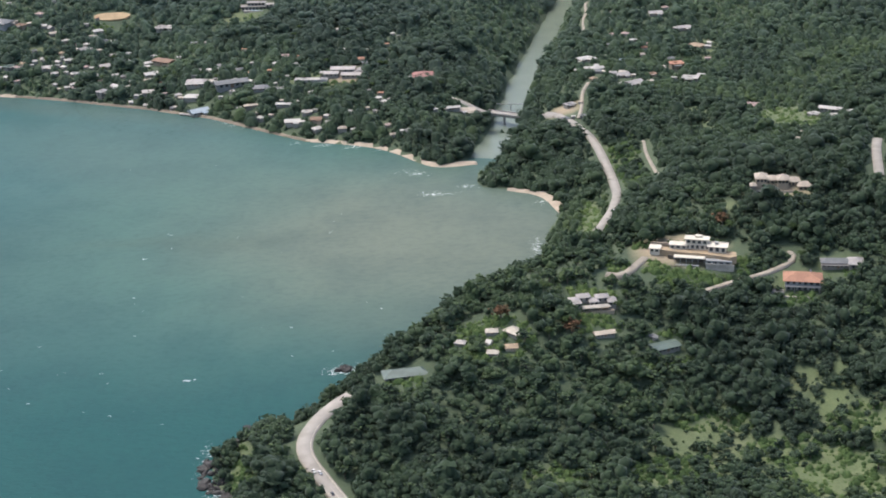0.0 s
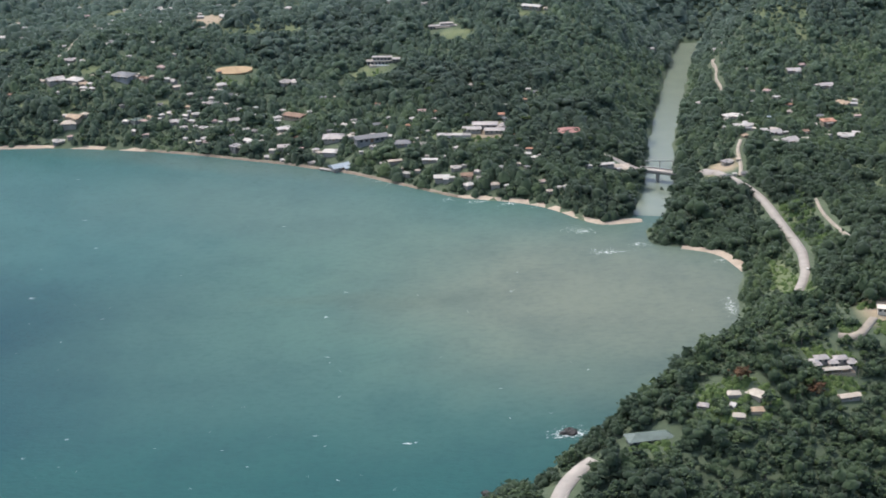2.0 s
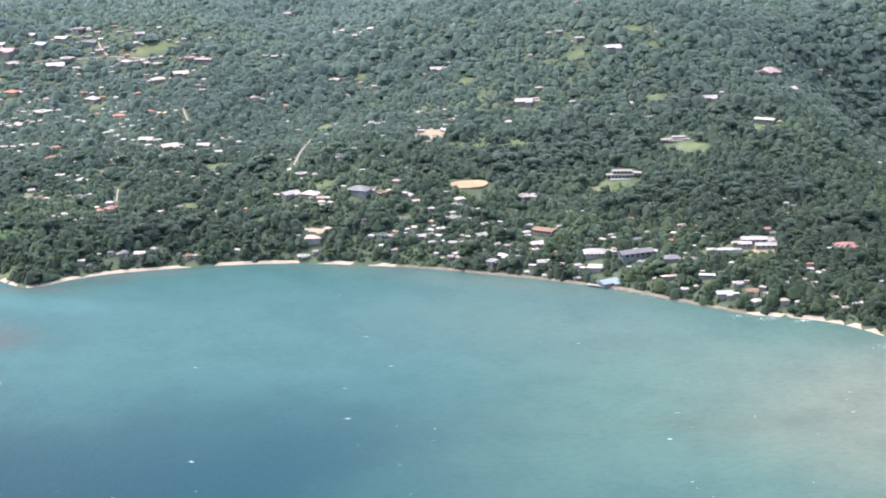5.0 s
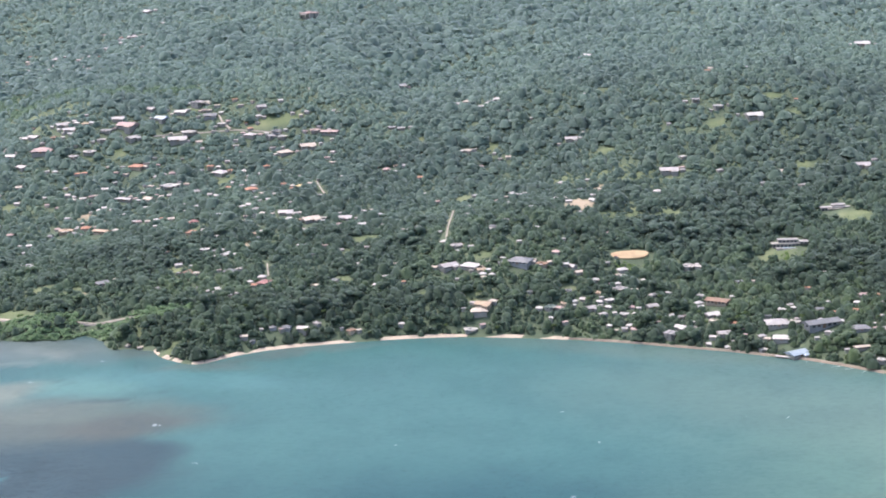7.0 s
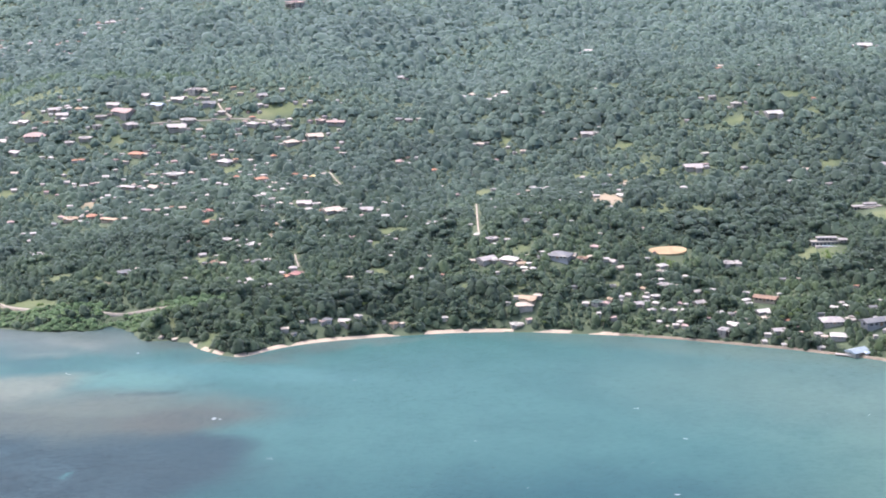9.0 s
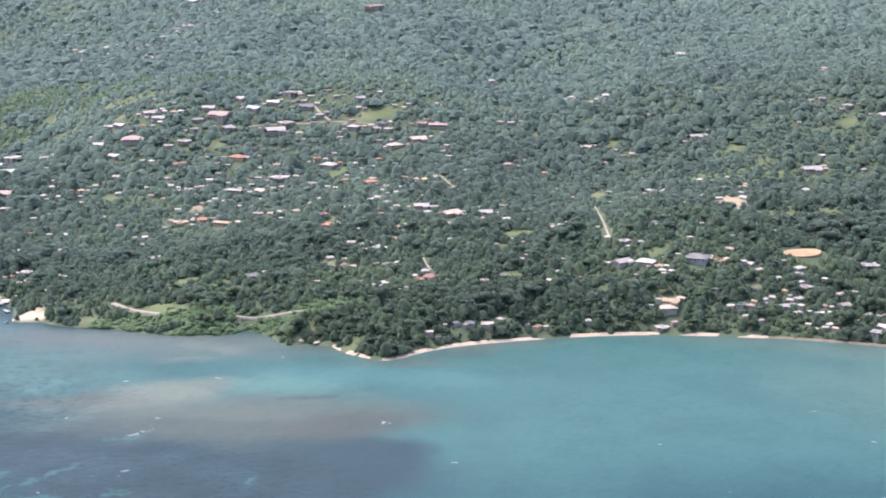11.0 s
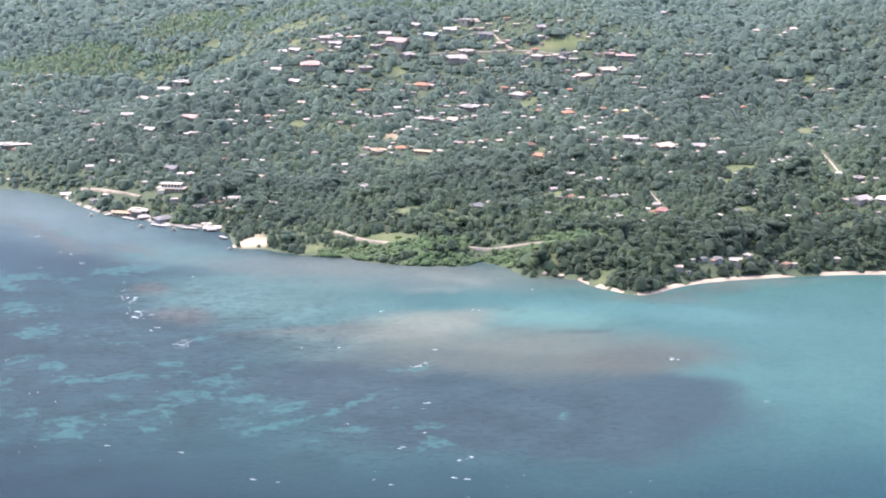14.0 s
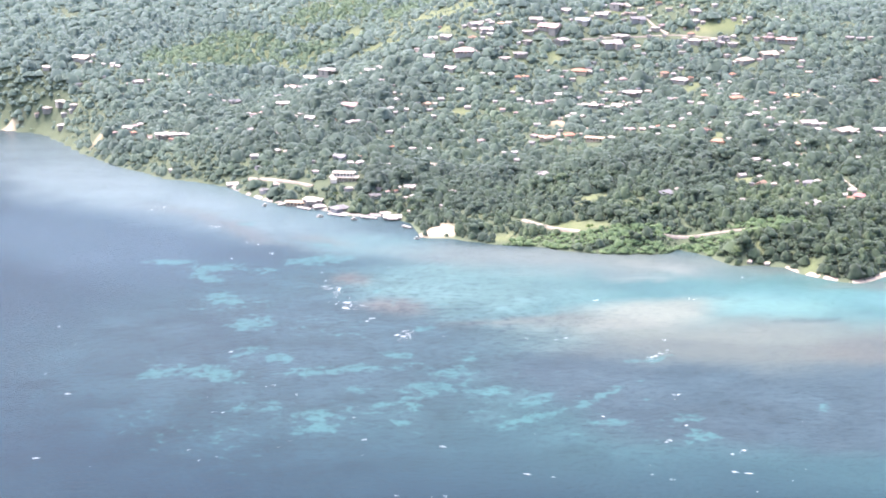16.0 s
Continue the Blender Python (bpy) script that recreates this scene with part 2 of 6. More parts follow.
TOWN = [
    ('shed', 'white', -138.3, 782.3, 10.1, -20), ('hip', 'grey', -117.3, 748.2, 9.7, 0), ('hip', 'white', -118.2, 735.2, 6.9, -12),
    ('long', 'slate', -99.5, 739.4, 14.6, 8), ('hip', 'slate', -84.1, 731.3, 7.3, 0), ('gable', 'grey', -75.0, 727.2, 4.2, 8),
    ('long', 'white', -87.8, 714.7, 6.2, 8), ('long', 'white', -71.7, 708.1, 6.6, -12), ('gable', 'blue', -113.9, 723.2, 8.3, 14),
    ('flat', 'white', -112.1, 761.4, 3.5, -20), ('flat', 'white', -98.4, 745.1, 2.1, 25), ('flat', 'white', -125.8, 740.5, 3.2, 14),
    ('tower', 'white', -165.2, 753.1, 4.9, 25), ('flat', 'white', -149.6, 742.7, 2.1, 8), ('flat', 'white', -141.8, 738.1, 2.1, 14),
    ('flat', 'white', -127.3, 730.9, 3.2, 14), ('gable', 'white', -143.3, 769.7, 6.1, 25), ('gable', 'grey', -141.6, 748.0, 5.4, 8),
    ('flat', 'white', -159.3, 759.8, 4.9, -20), ('gable', 'grey', -169.2, 784.9, 5.0, 14), ('flat', 'white', -172.7, 775.3, 3.3, 0),
    ('flat', 'grey', -157.4, 771.1, 2.8, -12), ('gable', 'white', -66.7, 692.7, 6.5, 0), ('flat', 'white', -60.1, 696.9, 4.5, 0),
    ('flat', 'white', -55.6, 689.2, 5.0, 0), ('flat', 'white', -54.8, 683.0, 4.4, 14), ('hip', 'white', -43.3, 680.3, 3.9, 0),
    ('flat', 'white', -40.1, 692.1, 2.2, -12), ('flat', 'white', -24.6, 699.0, 2.8, 25), ('flat', 'pink', -22.8, 676.5, 2.7, 14),
    ('flat', 'white', -20.1, 669.0, 2.7, 8), ('flat', 'white', -28.4, 690.4, 2.2, 25), ('flat', 'white', -13.3, 669.1, 1.8, 8),
    ('flat', 'white', -82.2, 703.3, 3.5, -12), ('flat', 'grey', -50.0, 686.1, 2.2, 14),
]
VILLAGE = [
    ('flat', 'white', -254.2, 822.0, 8.2, -20), ('flat', 'white', -249.3, 817.3, 4.1, 8), ('gable', 'grey', -265.4, 824.8, 8.2, 14),
    ('hip', 'white', -244.1, 812.2, 2.9, -20), ('hip', 'slate', -229.6, 823.2, 10.5, -12), ('flat', 'white', -218.8, 821.9, 5.2, -20),
    ('gable', 'grey', -203.5, 822.4, 3.8, -20), ('flat', 'grey', -260.7, 843.9, 5.4, 14), ('gable', 'tan', -249.1, 789.4, 7.3, -20),
    ('flat', 'beige', -251.5, 785.5, 7.3, 0), ('hip', 'beige', -244.5, 790.9, 3.7, -12), ('flat', 'teal', -217.7, 783.9, 5.0, 25),
    ('flat', 'white', -218.0, 776.5, 1.9, 0), ('gable', 'grey', -198.1, 782.7, 5.0, 8), ('flat', 'grey', -181.8, 803.1, 5.7, -12),
    ('flat', 'white', -183.4, 777.0, 3.9, -20), ('flat', 'white', -188.8, 791.3, 4.0, 25), ('flat', 'white', -193.6, 810.7, 3.7, 25),
    ('hip', 'white', -288.7, 782.9, 2.8, 0), ('hip', 'brown', -312.3, 779.0, 3.9, 25), ('flat', 'white', -255.9, 777.4, 5.6, 8),
    ('gable', 'grey', -335.1, 778.2, 5.0, -12), ('hip', 'grey', -328.7, 782.2, 3.3, -20), ('tower', 'white', -226.2, 937.2, 4.3, -20),
    ('flat', 'white', -185.2, 903.9, 3.8, -20), ('flat', 'beige', -200.2, 914.0, 3.2, 0), ('flat', 'white', -178.8, 823.2, 4.7, 25),
    ('flat', 'grey', -146.1, 825.4, 6.5, 25), ('flat', 'white', -173.6, 814.4, 2.6, 0), ('flat', 'white', -182.6, 809.0, 2.9, 25),
    ('flat', 'white', -207.6, 798.8, 2.6, 8), ('flat', 'white', -211.0, 786.8, 2.5, -20), ('flat', 'pink', -178.7, 784.9, 2.5, -12),
    ('flat', 'white', -193.4, 798.1, 2.6, -12), ('flat', 'white', -184.7, 764.1, 2.7, 0),
]
UPLAND = [
    ('gable', 'white', -139.0, 935.9, 9.2, 0), ('flat', 'white', -111.2, 931.1, 3.3, 14), ('gable', 'white', -83.6, 975.5, 8.8, 8),
    ('gable', 'pink', 2.8, 946.7, 11.2, 25), ('gable', 'white', 13.2, 930.1, 5.8, 14), ('gable', 'grey', -36.2, 913.9, 7.7, 0),
    ('long', 'white', -12.1, 878.1, 9.9, -12), ('flat', 'white', 14.0, 894.8, 2.8, 8), ('flat', 'white', 88.4, 864.7, 3.7, 0),
    ('flat', 'white', 72.2, 740.9, 6.4, 14), ('flat', 'white', 72.4, 724.8, 4.2, 0), ('gable', 'grey', -188.6, 997.7, 7.0, 0),
    ('flat', 'beige', -250.3, 1011.6, 4.2, -12), ('flat', 'white', -231.6, 997.8, 2.1, 14), ('flat', 'pink', -345.8, 1045.8, 5.8, 8),
    ('flat', 'white', -370.5, 1050.8, 5.8, 14),
]
UPLAND2 = [
    ('flat', 'white', -101.9, 989.9, 5.4, 8), ('tower', 'grey', -113.4, 1001.4, 4.1, 0), ('gable', 'white', 15.9, 1116.1, 9.0, 0),
    ('flat', 'white', -164.0, 1147.7, 5.4, -20), ('flat', 'beige', -249.3, 1078.0, 4.4, -20), ('flat', 'white', -240.7, 1060.8, 2.9, 8),
    ('flat', 'white', -230.0, 1064.5, 4.7, 0), ('flat', 'grey', -234.3, 1065.0, 3.3, 14), ('gable', 'grey', -292.8, 1155.0, 6.3, 25),
    ('flat', 'white', -313.2, 1133.9, 2.7, -20), ('flat', 'white', -291.6, 1046.7, 4.6, -12), ('tower', 'pink', -364.6, 1286.9, 11.3, -20),
    ('flat', 'white', -337.5, 1302.1, 5.3, -12),
]
FARHILL = [
    ('flat', 'white', -503.9, 1371.4, 7.4, -20), ('flat', 'white', -511.9, 1292.7, 5.3, 0), ('flat', 'white', -501.0, 1289.3, 5.2, 0),
    ('flat', 'white', -518.6, 1269.2, 5.6, -12), ('flat', 'white', -532.7, 1256.0, 5.1, 0), ('flat', 'grey', -562.6, 1287.9, 5.3, 0),
    ('flat', 'white', -572.8, 1283.6, 5.2, 0), ('flat', 'white', -585.9, 1295.4, 4.8, -20), ('flat', 'white', -574.1, 1261.1, 3.9, -20),
    ('flat', 'white', -594.1, 1288.8, 3.9, 0), ('flat', 'grey', -542.4, 1228.9, 3.3, 0), ('flat', 'white', -522.4, 1266.4, 3.4, 14),
    ('flat', 'white', -539.7, 1254.0, 3.4, -12),
]
HILLTOP = [
    ('flat', 'white', -456.6, 1094.3, 5.4, -20), ('gable', 'blue', -447.9, 1081.5, 7.8, -12), ('flat', 'white', -436.3, 1088.5, 7.1, 0),
    ('tower', 'grey', -425.9, 1095.8, 7.2, 25), ('flat', 'beige', -417.6, 1085.9, 3.9, 0), ('flat', 'white', -416.0, 1079.1, 7.8, 8),
    ('flat', 'white', -407.2, 1068.0, 4.9, -12), ('gable', 'pink', -468.7, 1073.8, 11.3, -12), ('flat', 'grey', -481.9, 1069.2, 6.3, -12),
    ('gable', 'grey', -476.1, 1082.1, 7.1, 0), ('hip', 'white', -496.9, 1076.9, 4.2, 8), ('gable', 'white', -512.5, 1078.3, 7.0, 14),
    ('flat', 'grey', -506.4, 1071.2, 7.0, 14), ('flat', 'white', -514.6, 1064.7, 4.5, 14), ('flat', 'white', -537.3, 1075.7, 4.6, 8),
]
HILLTOP2 = [
    ('gable', 'grey', -529.6, 1071.9, 6.3, -20), ('gable', 'grey', -434.7, 1057.7, 10.4, 14), ('gable', 'grey', -463.9, 1060.9, 7.7, 25),
    ('flat', 'white', -428.1, 1064.5, 8.4, 8), ('flat', 'white', -387.3, 1051.7, 6.9, -20), ('gable', 'grey', -374.2, 1046.8, 5.5, 25),
    ('flat', 'white', -366.6, 1044.4, 5.2, -20), ('flat', 'grey', -488.6, 1046.2, 7.5, 0), ('gable', 'grey', -529.2, 1035.3, 6.1, -20),
    ('flat', 'white', -540.8, 1053.2, 5.5, 8), ('flat', 'white', -498.0, 1042.1, 5.5, -20), ('long', 'pink', -336.3, 1041.5, 10.3, -12),
    ('flat', 'beige', -349.7, 1029.2, 8.8, 14), ('flat', 'beige', -363.3, 1026.0, 8.1, 25), ('gable', 'grey', -382.5, 1077.3, 5.7, 25),
    ('flat', 'grey', -483.3, 1058.7, 4.9, 25),
]
SLOPE = [
    ('hip', 'pink', -519.9, 1051.3, 11.7, 0), ('hip', 'orange', -456.8, 1029.5, 8.1, -12), ('tower', 'orange', -409.7, 1022.0, 4.0, 14),
    ('tower', 'orange', -396.6, 1013.4, 2.7, -12), ('flat', 'white', -402.4, 1013.9, 8.7, -20), ('flat', 'white', -431.3, 1001.4, 9.2, -12),
    ('gable', 'white', -441.8, 983.9, 5.8, -20), ('long', 'grey', -456.5, 985.8, 8.4, -12), ('flat', 'white', -413.3, 989.3, 4.9, 0),
    ('flat', 'white', -483.2, 994.0, 4.2, 8), ('hip', 'orange', -379.7, 974.9, 6.4, 14), ('hip', 'yellow', -349.8, 966.2, 4.1, -20),
    ('flat', 'white', -337.9, 949.1, 3.5, -12), ('flat', 'white', -484.2, 948.6, 7.5, 0), ('hip', 'orange', -472.2, 947.3, 5.6, 14),
    ('long', 'white', -461.0, 935.5, 9.2, -20),
]
SLOPE2 = [
    ('hip', 'orange', -404.2, 905.1, 6.5, -20), ('hip', 'red', -406.9, 924.7, 4.9, 25), ('flat', 'white', -393.0, 928.0, 5.5, 0),
    ('flat', 'white', -393.7, 874.6, 4.6, 0), ('gable', 'white', -381.4, 865.2, 5.1, 25), ('flat', 'grey', -387.9, 871.9, 3.4, 25),
    ('flat', 'white', -543.2, 989.0, 2.9, -12), ('flat', 'white', -492.8, 893.5, 6.4, 14), ('flat', 'grey', -501.7, 922.8, 3.6, -12),
    ('hip', 'red', -357.7, 826.2, 6.0, 25), ('flat', 'white', -384.3, 816.4, 1.9, -12), ('flat', 'white', -373.5, 810.1, 2.7, -20),
    ('gable', 'brown', -398.6, 840.7, 5.5, 25), ('hip', 'slate', -376.6, 840.5, 5.5, -12), ('flat', 'white', -368.7, 893.5, 3.8, 25),
    ('gable', 'beige', -340.3, 912.1, 9.0, 14), ('gable', 'grey', -321.4, 915.4, 6.7, 0),
]
SLOPE3 = [
    ('gable', 'grey', -285.0, 888.3, 3.2, -20), ('gable', 'grey', -354.8, 923.3, 7.3, 0), ('flat', 'white', -371.6, 921.5, 3.9, 25),
    ('hip', 'pink', -299.8, 992.7, 4.6, 0), ('flat', 'white', -294.8, 998.0, 2.0, -12), ('flat', 'white', -297.6, 1048.3, 4.5, -12),
    ('gable', 'white', -442.9, 843.3, 6.6, 25), ('hip', 'slate', -349.3, 777.6, 3.1, 14), ('hip', 'slate', -342.9, 778.5, 4.1, -12),
    ('flat', 'white', -358.0, 768.6, 1.8, -20), ('flat', 'white', -418.3, 777.7, 1.8, -20), ('flat', 'beige', -411.8, 774.6, 2.3, -12),
    ('flat', 'white', -435.7, 942.2, 2.8, 0), ('flat', 'white', -418.3, 964.0, 2.5, -12), ('flat', 'grey', -361.1, 957.0, 2.5, 0),
    ('flat', 'grey', -442.9, 1016.8, 3.0, -12), ('flat', 'white', -470.0, 973.7, 2.6, 8),
]
WESTSHORE = [
    ('flat', 'white', -645.6, 933.6, 5.2, 8), ('flat', 'white', -628.2, 911.8, 4.2, -20),
    ('flat', 'cream', -603.4, 890.7, 8.7, -12), ('long', 'tan', -611.7, 891.3, 9.8, -12), ('hip', 'grey', -600.5, 884.4, 5.4, 8),
    ('hip', 'slate', -590.3, 878.3, 8.1, 14), ('flat', 'white', -566.1, 862.9, 7.9, 0), ('flat', 'white', -569.3, 869.1, 4.3, 8),
    ('flat', 'white', -573.9, 883.3, 4.9, 8), ('flat', 'white', -557.0, 888.9, 5.5, 0), ('gable', 'white', -590.7, 930.5, 6.3, -20),
    ('flat', 'white', -586.3, 922.7, 3.4, 25), ('flat', 'white', -632.7, 937.0, 2.6, 25), ('flat', 'white', -678.8, 959.3, 3.0, 0),
    ('flat', 'white', -554.5, 877.6, 4.8, -12), ('flat', 'white', -536.9, 878.2, 3.8, -20),
]
WESTHILL = [
    ('gable', 'white', -709.6, 1021.1, 5.0, 0), ('tower', 'white', -688.2, 1001.2, 6.8, 25), ('long', 'white', -680.4, 999.8, 8.0, 8),
    ('gable', 'white', -607.2, 984.5, 4.9, -12), ('flat', 'white', -615.1, 991.0, 2.4, 0), ('gable', 'pink', -586.2, 994.3, 8.0, -12),
    ('flat', 'white', -622.9, 1019.0, 7.5, 0), ('flat', 'white', -626.0, 1042.6, 5.8, 25), ('flat', 'white', -652.3, 1052.6, 6.5, 14),
    ('gable', 'pink', -634.2, 1009.5, 4.4, 25), ('tower', 'white', -599.8, 1098.4, 8.9, 25), ('gable', 'white', -610.7, 1097.6, 6.8, 0),
    ('flat', 'white', -593.2, 1047.7, 9.1, 0), ('gable', 'beige', -620.8, 1081.6, 7.4, -20), ('gable', 'cream', -748.3, 1112.8, 8.9, -12),
    ('flat', 'white', -725.3, 1101.1, 2.7, -12), ('gable', 'grey', -711.2, 1080.3, 5.3, 25),
]
WESTHILL2 = [
    ('flat', 'white', -699.0, 1091.7, 2.7, 8), ('flat', 'white', -765.7, 1085.6, 5.4, 0), ('flat', 'white', -755.9, 1082.0, 7.3, 14),
    ('flat', 'white', -747.0, 1069.2, 4.6, 8), ('flat', 'grey', -754.3, 1066.5, 4.9, 8), ('flat', 'white', -769.0, 1108.2, 4.4, 0),
    ('flat', 'grey', -574.4, 1063.6, 5.9, 0), ('flat', 'white', -569.3, 990.2, 3.1, -12), ('flat', 'white', -542.8, 862.5, 2.4, 25),
    ('gable', 'white', -544.8, 995.5, 4.3, 25), ('flat', 'grey', -581.3, 975.7, 2.7, 0), ('flat', 'white', -343.4, 1050.2, 3.3, -20),
]
HOUSES = HEADLAND + VALLEY + TOWN + VILLAGE + UPLAND + UPLAND2 + FARHILL + HILLTOP + HILLTOP2 + SLOPE + SLOPE2 + SLOPE3 + WESTSHORE + WESTHILL + WESTHILL2
# width and course of every road
ROADS = {
    'coast_road': (4.5, [(-24.2, 355.9), (-30.7, 369.8), (-34.9, 377.4), (-39.1, 384.3), (-41.3, 390.3), (-41.3, 397.1), (-38.6, 405.4), (-33.9, 411.8), (-29, 416)]),
    'bay_road': (3.3, [(56, 531), (59.3, 538.9), (63.9, 552.4), (67.4, 569.7), (69.5, 581.8), (69.4, 609), (67.3, 631), (64.5, 645), (58, 662), (53, 674)]),
    'bridge_road': (4.6, [(53, 674), (51, 677), (48.4, 679.8)]),
    'town_road': (3.6, [(23.2, 695.7), (16, 699), (6.6, 702), (-3, 701)]),
    'villa_drive': (2.6, [(51.6, 462.1), (56.8, 460.0), (61.8, 467.2), (65.7, 473.0)]),
    'hill_road': (1.9, [(72.5, 449.0), (82.7, 455.5), (92.5, 460.3), (100.2, 462.4), (110.0, 466.4), (114.1, 470.5), (112.8, 475.0)]),
    'track': (1.2, [(85.7, 628.1), (85.0, 615.3), (85.5, 599.0), (84.1, 561.3)]),
    'east_road': (3.4, [(162.4, 554.2), (158.1, 540.5), (154.5, 525.1), (151.9, 512.9)]),
    'river_track': (1.2, [(84.2, 847.3), (82.2, 847.0), (81.4, 825.7), (77.3, 808.6), (76.3, 788.1), (74.3, 773.7)]),
    'valley_road': (1.6, [(70.4, 706.8), (66.1, 693.8), (64.7, 677.1), (61.6, 663.2)]),
    'slope_road': (0.9, [(-261.2, 923.0), (-264.7, 879.2), (-266.2, 854.1)]),
    'slope_lane': (0.8, [(-341.0, 976.0), (-337.6, 961.2), (-334.7, 952.2)]),
    'red_lane': (0.8, [(-358.8, 854.5), (-357.8, 844.5), (-356.3, 834.9)]),
    'hilltop_road': (1.2, [(-411.1, 1082.3), (-407.6, 1071.1), (-400.7, 1061.2)]),
    'ridge_road': (0.9, [(-451.0, 1063.2), (-430.3, 1065.5), (-412.7, 1062.5), (-400.7, 1061.2), (-384.6, 1055.9), (-367.2, 1049.2)]),
    'shore_road': (1.6, [(-636.5, 928.9), (-619.7, 913.2), (-603.8, 901.6)]),
    'sand_track': (2.2, [(-507.8, 834.8), (-500.8, 827.1), (-493.7, 821.9), (-484.2, 817.0)]),
    'mangrove_road': (1.0, [(-450.0, 810.4), (-431.1, 804.5), (-411.0, 794.7)]),
}
# open ground: place, half sizes, turn, what grows there
CLEAR_A = [
    (-58, 387, 4.6, 15, 8, 'grass'),
    (-102.7, 823.2, 8.8, 5.8, 0, 'grass'), (-54.3, 856.7, 9.7, 9.3, 0, 'grass'), (-14.3, 873.0, 9.2, 5.7, 0, 'grass'),
    (-49.0, 790.9, 2.8, 6.6, 0, 'grass'), (-62.8, 733.9, 11.8, 3.9, 0, 'grass'), (144.6, 616.5, 12.7, 29.8, 0, 'grass'),
    (100.0, 502.7, 3.9, 4.2, 0, 'grass'), (110.5, 655.7, 4.9, 6.2, 0, 'grass'), (73.3, 387.1, 23.8, 13.0, 0, 'scrub'),
    (111.2, 400.0, 8.9, 8.3, 0, 'scrub'), (106.1, 371.9, 16, 11.7, 0, 'grass'), (27.8, 373.7, 14.7, 7.3, 0, 'scrub'),
    (77.5, 618, 5.5, 42, 2, 'scrub'), (57.0, 546.0, 5.0, 38.0, -3, 'grass'),
]
CLEAR_B = [
    (-407.1, 867.5, 5.7, 3.4, 0, 'grass'), (-308.8, 886.0, 10.3, 3.5, 0, 'grass'), (-286.2, 875.0, 8.7, 4.1, 0, 'grass'),
    (-253.9, 950.2, 7.9, 7.6, 0, 'grass'), (-540.5, 1151.8, 30.2, 16.8, 0, 'scrub'), (-360.0, 1066.3, 12.3, 5.7, 0, 'scrub'),
    (-474.0, 849.8, 7.8, 4.3, 0, 'grass'), (-457.0, 840.6, 6.4, 4.2, 0, 'grass'), (-485, 822, 15, 5.5, -12, 'grass'),
    (-395.0, 763.7, 4.2, 4.3, 0, 'grass'), (-414.3, 784.0, 2.4, 3.3, 0, 'grass'), (-58.1, 384.0, 1.3, 6.5, 0, 'scrub'),
    (-44.8, 398.7, 1.3, 14.6, 0, 'bare'), (-255.7, 797.4, 8.5, 2.2, 0, 'grass'),
]
CLEAR_C = [
    (-277.9, 803.4, 5.7, 2.7, 0, 'grass'), (-247.9, 830.9, 7.3, 4.3, 0, 'grass'), (-193.5, 899.9, 9.0, 10.5, 0, 'bare'),
    (-301.2, 882.3, 14.0, 4.2, 0, 'grass'), (58.5, 679.2, 6.3, 7.1, 0, 'bare'), (76.2, 478.2, 13.9, 9.0, 0, 'bare'),
    (46.0, 446.2, 7.0, 5.1, 0, 'scrub'), (45.5, 440.8, 5.2, 2.4, 0, 'scrub'), (58.4, 439.5, 3.8, 1.8, 0, 'scrub'),
    (68.0, 433.3, 4.3, 2.2, 0, 'scrub'), (111.9, 457.9, 9.0, 5.4, 0, 'scrub'), (128.0, 465.5, 8.2, 5.6, 0, 'scrub'),
    (116.8, 509.6, 9.7, 7.8, 0, 'bare'), (-43.6, 735.0, 9.5, 8.8, 0, 'bare'),
]
CLEAR_D = [
    (-434.8, 797.8, 36.7, 5.2, 0, 'mangrove'), (-494.8, 810.5, 40.9, 5.1, 0, 'mangrove'),
    (-157.9, 883.6, 24.9, 11.0, 0, 'scrub'),
]
CLEAR_E = [
    (-727, 1024, 6, 3.2, -45, 'bare'), (142, 612, 10, 22, -25, 'grass'),
    (78, 402, 13, 4.5, 10, 'grass'), (28, 377, 8, 5, 0, 'grass'), (62, 378, 13, 8, 15, 'grass'), (92, 384, 14, 6, 0, 'grass'), (118, 392, 12, 8, 0, 'grass'),
    (-545, 1110, 48, 12, 0, 'scrub'), (-370, 1062, 16, 6, 0, 'grass'), (-190, 950, 30, 9, 0, 'scrub'), (-150, 935, 24, 8, 0, 'scrub'),
    (112, 640, 10, 16, 0, 'scrub'), (110, 415, 12, 8, 0, 'scrub'), (95, 560, 8, 14, 0, 'scrub'), (130, 745, 10, 14, 0, 'scrub'), (120, 860, 16, 20, 0, 'scrub'),
]
# the grassy crest behind the hilltop houses, and paler slopes
CLEAR_F = [
    (-590, 1176, 38, 16, 12, 'meadow'), (-535, 1150, 34, 13, 0, 'meadow'), (-478, 1130, 30, 10, -8, 'meadow'), (-428, 1125, 22, 7, 0, 'meadow'),
    (-650, 1135, 26, 20, 30, 'meadow'), (-690, 1120, 26, 14, 20, 'meadow'), (-605, 1130, 30, 12, 30, 'meadow'),
    (107, 372, 18, 12, 0, 'grass'), (75, 398, 12, 7, 10, 'scrub'), (112, 400, 9, 9, 0, 'grass'), (126, 835, 5, 18, -10, 'scrub'), (99.6, 503, 5, 4.5, 0, 'grass'),
]
CLEARINGS = CLEAR_A + CLEAR_B + CLEAR_C + CLEAR_D + CLEAR_E + CLEAR_F
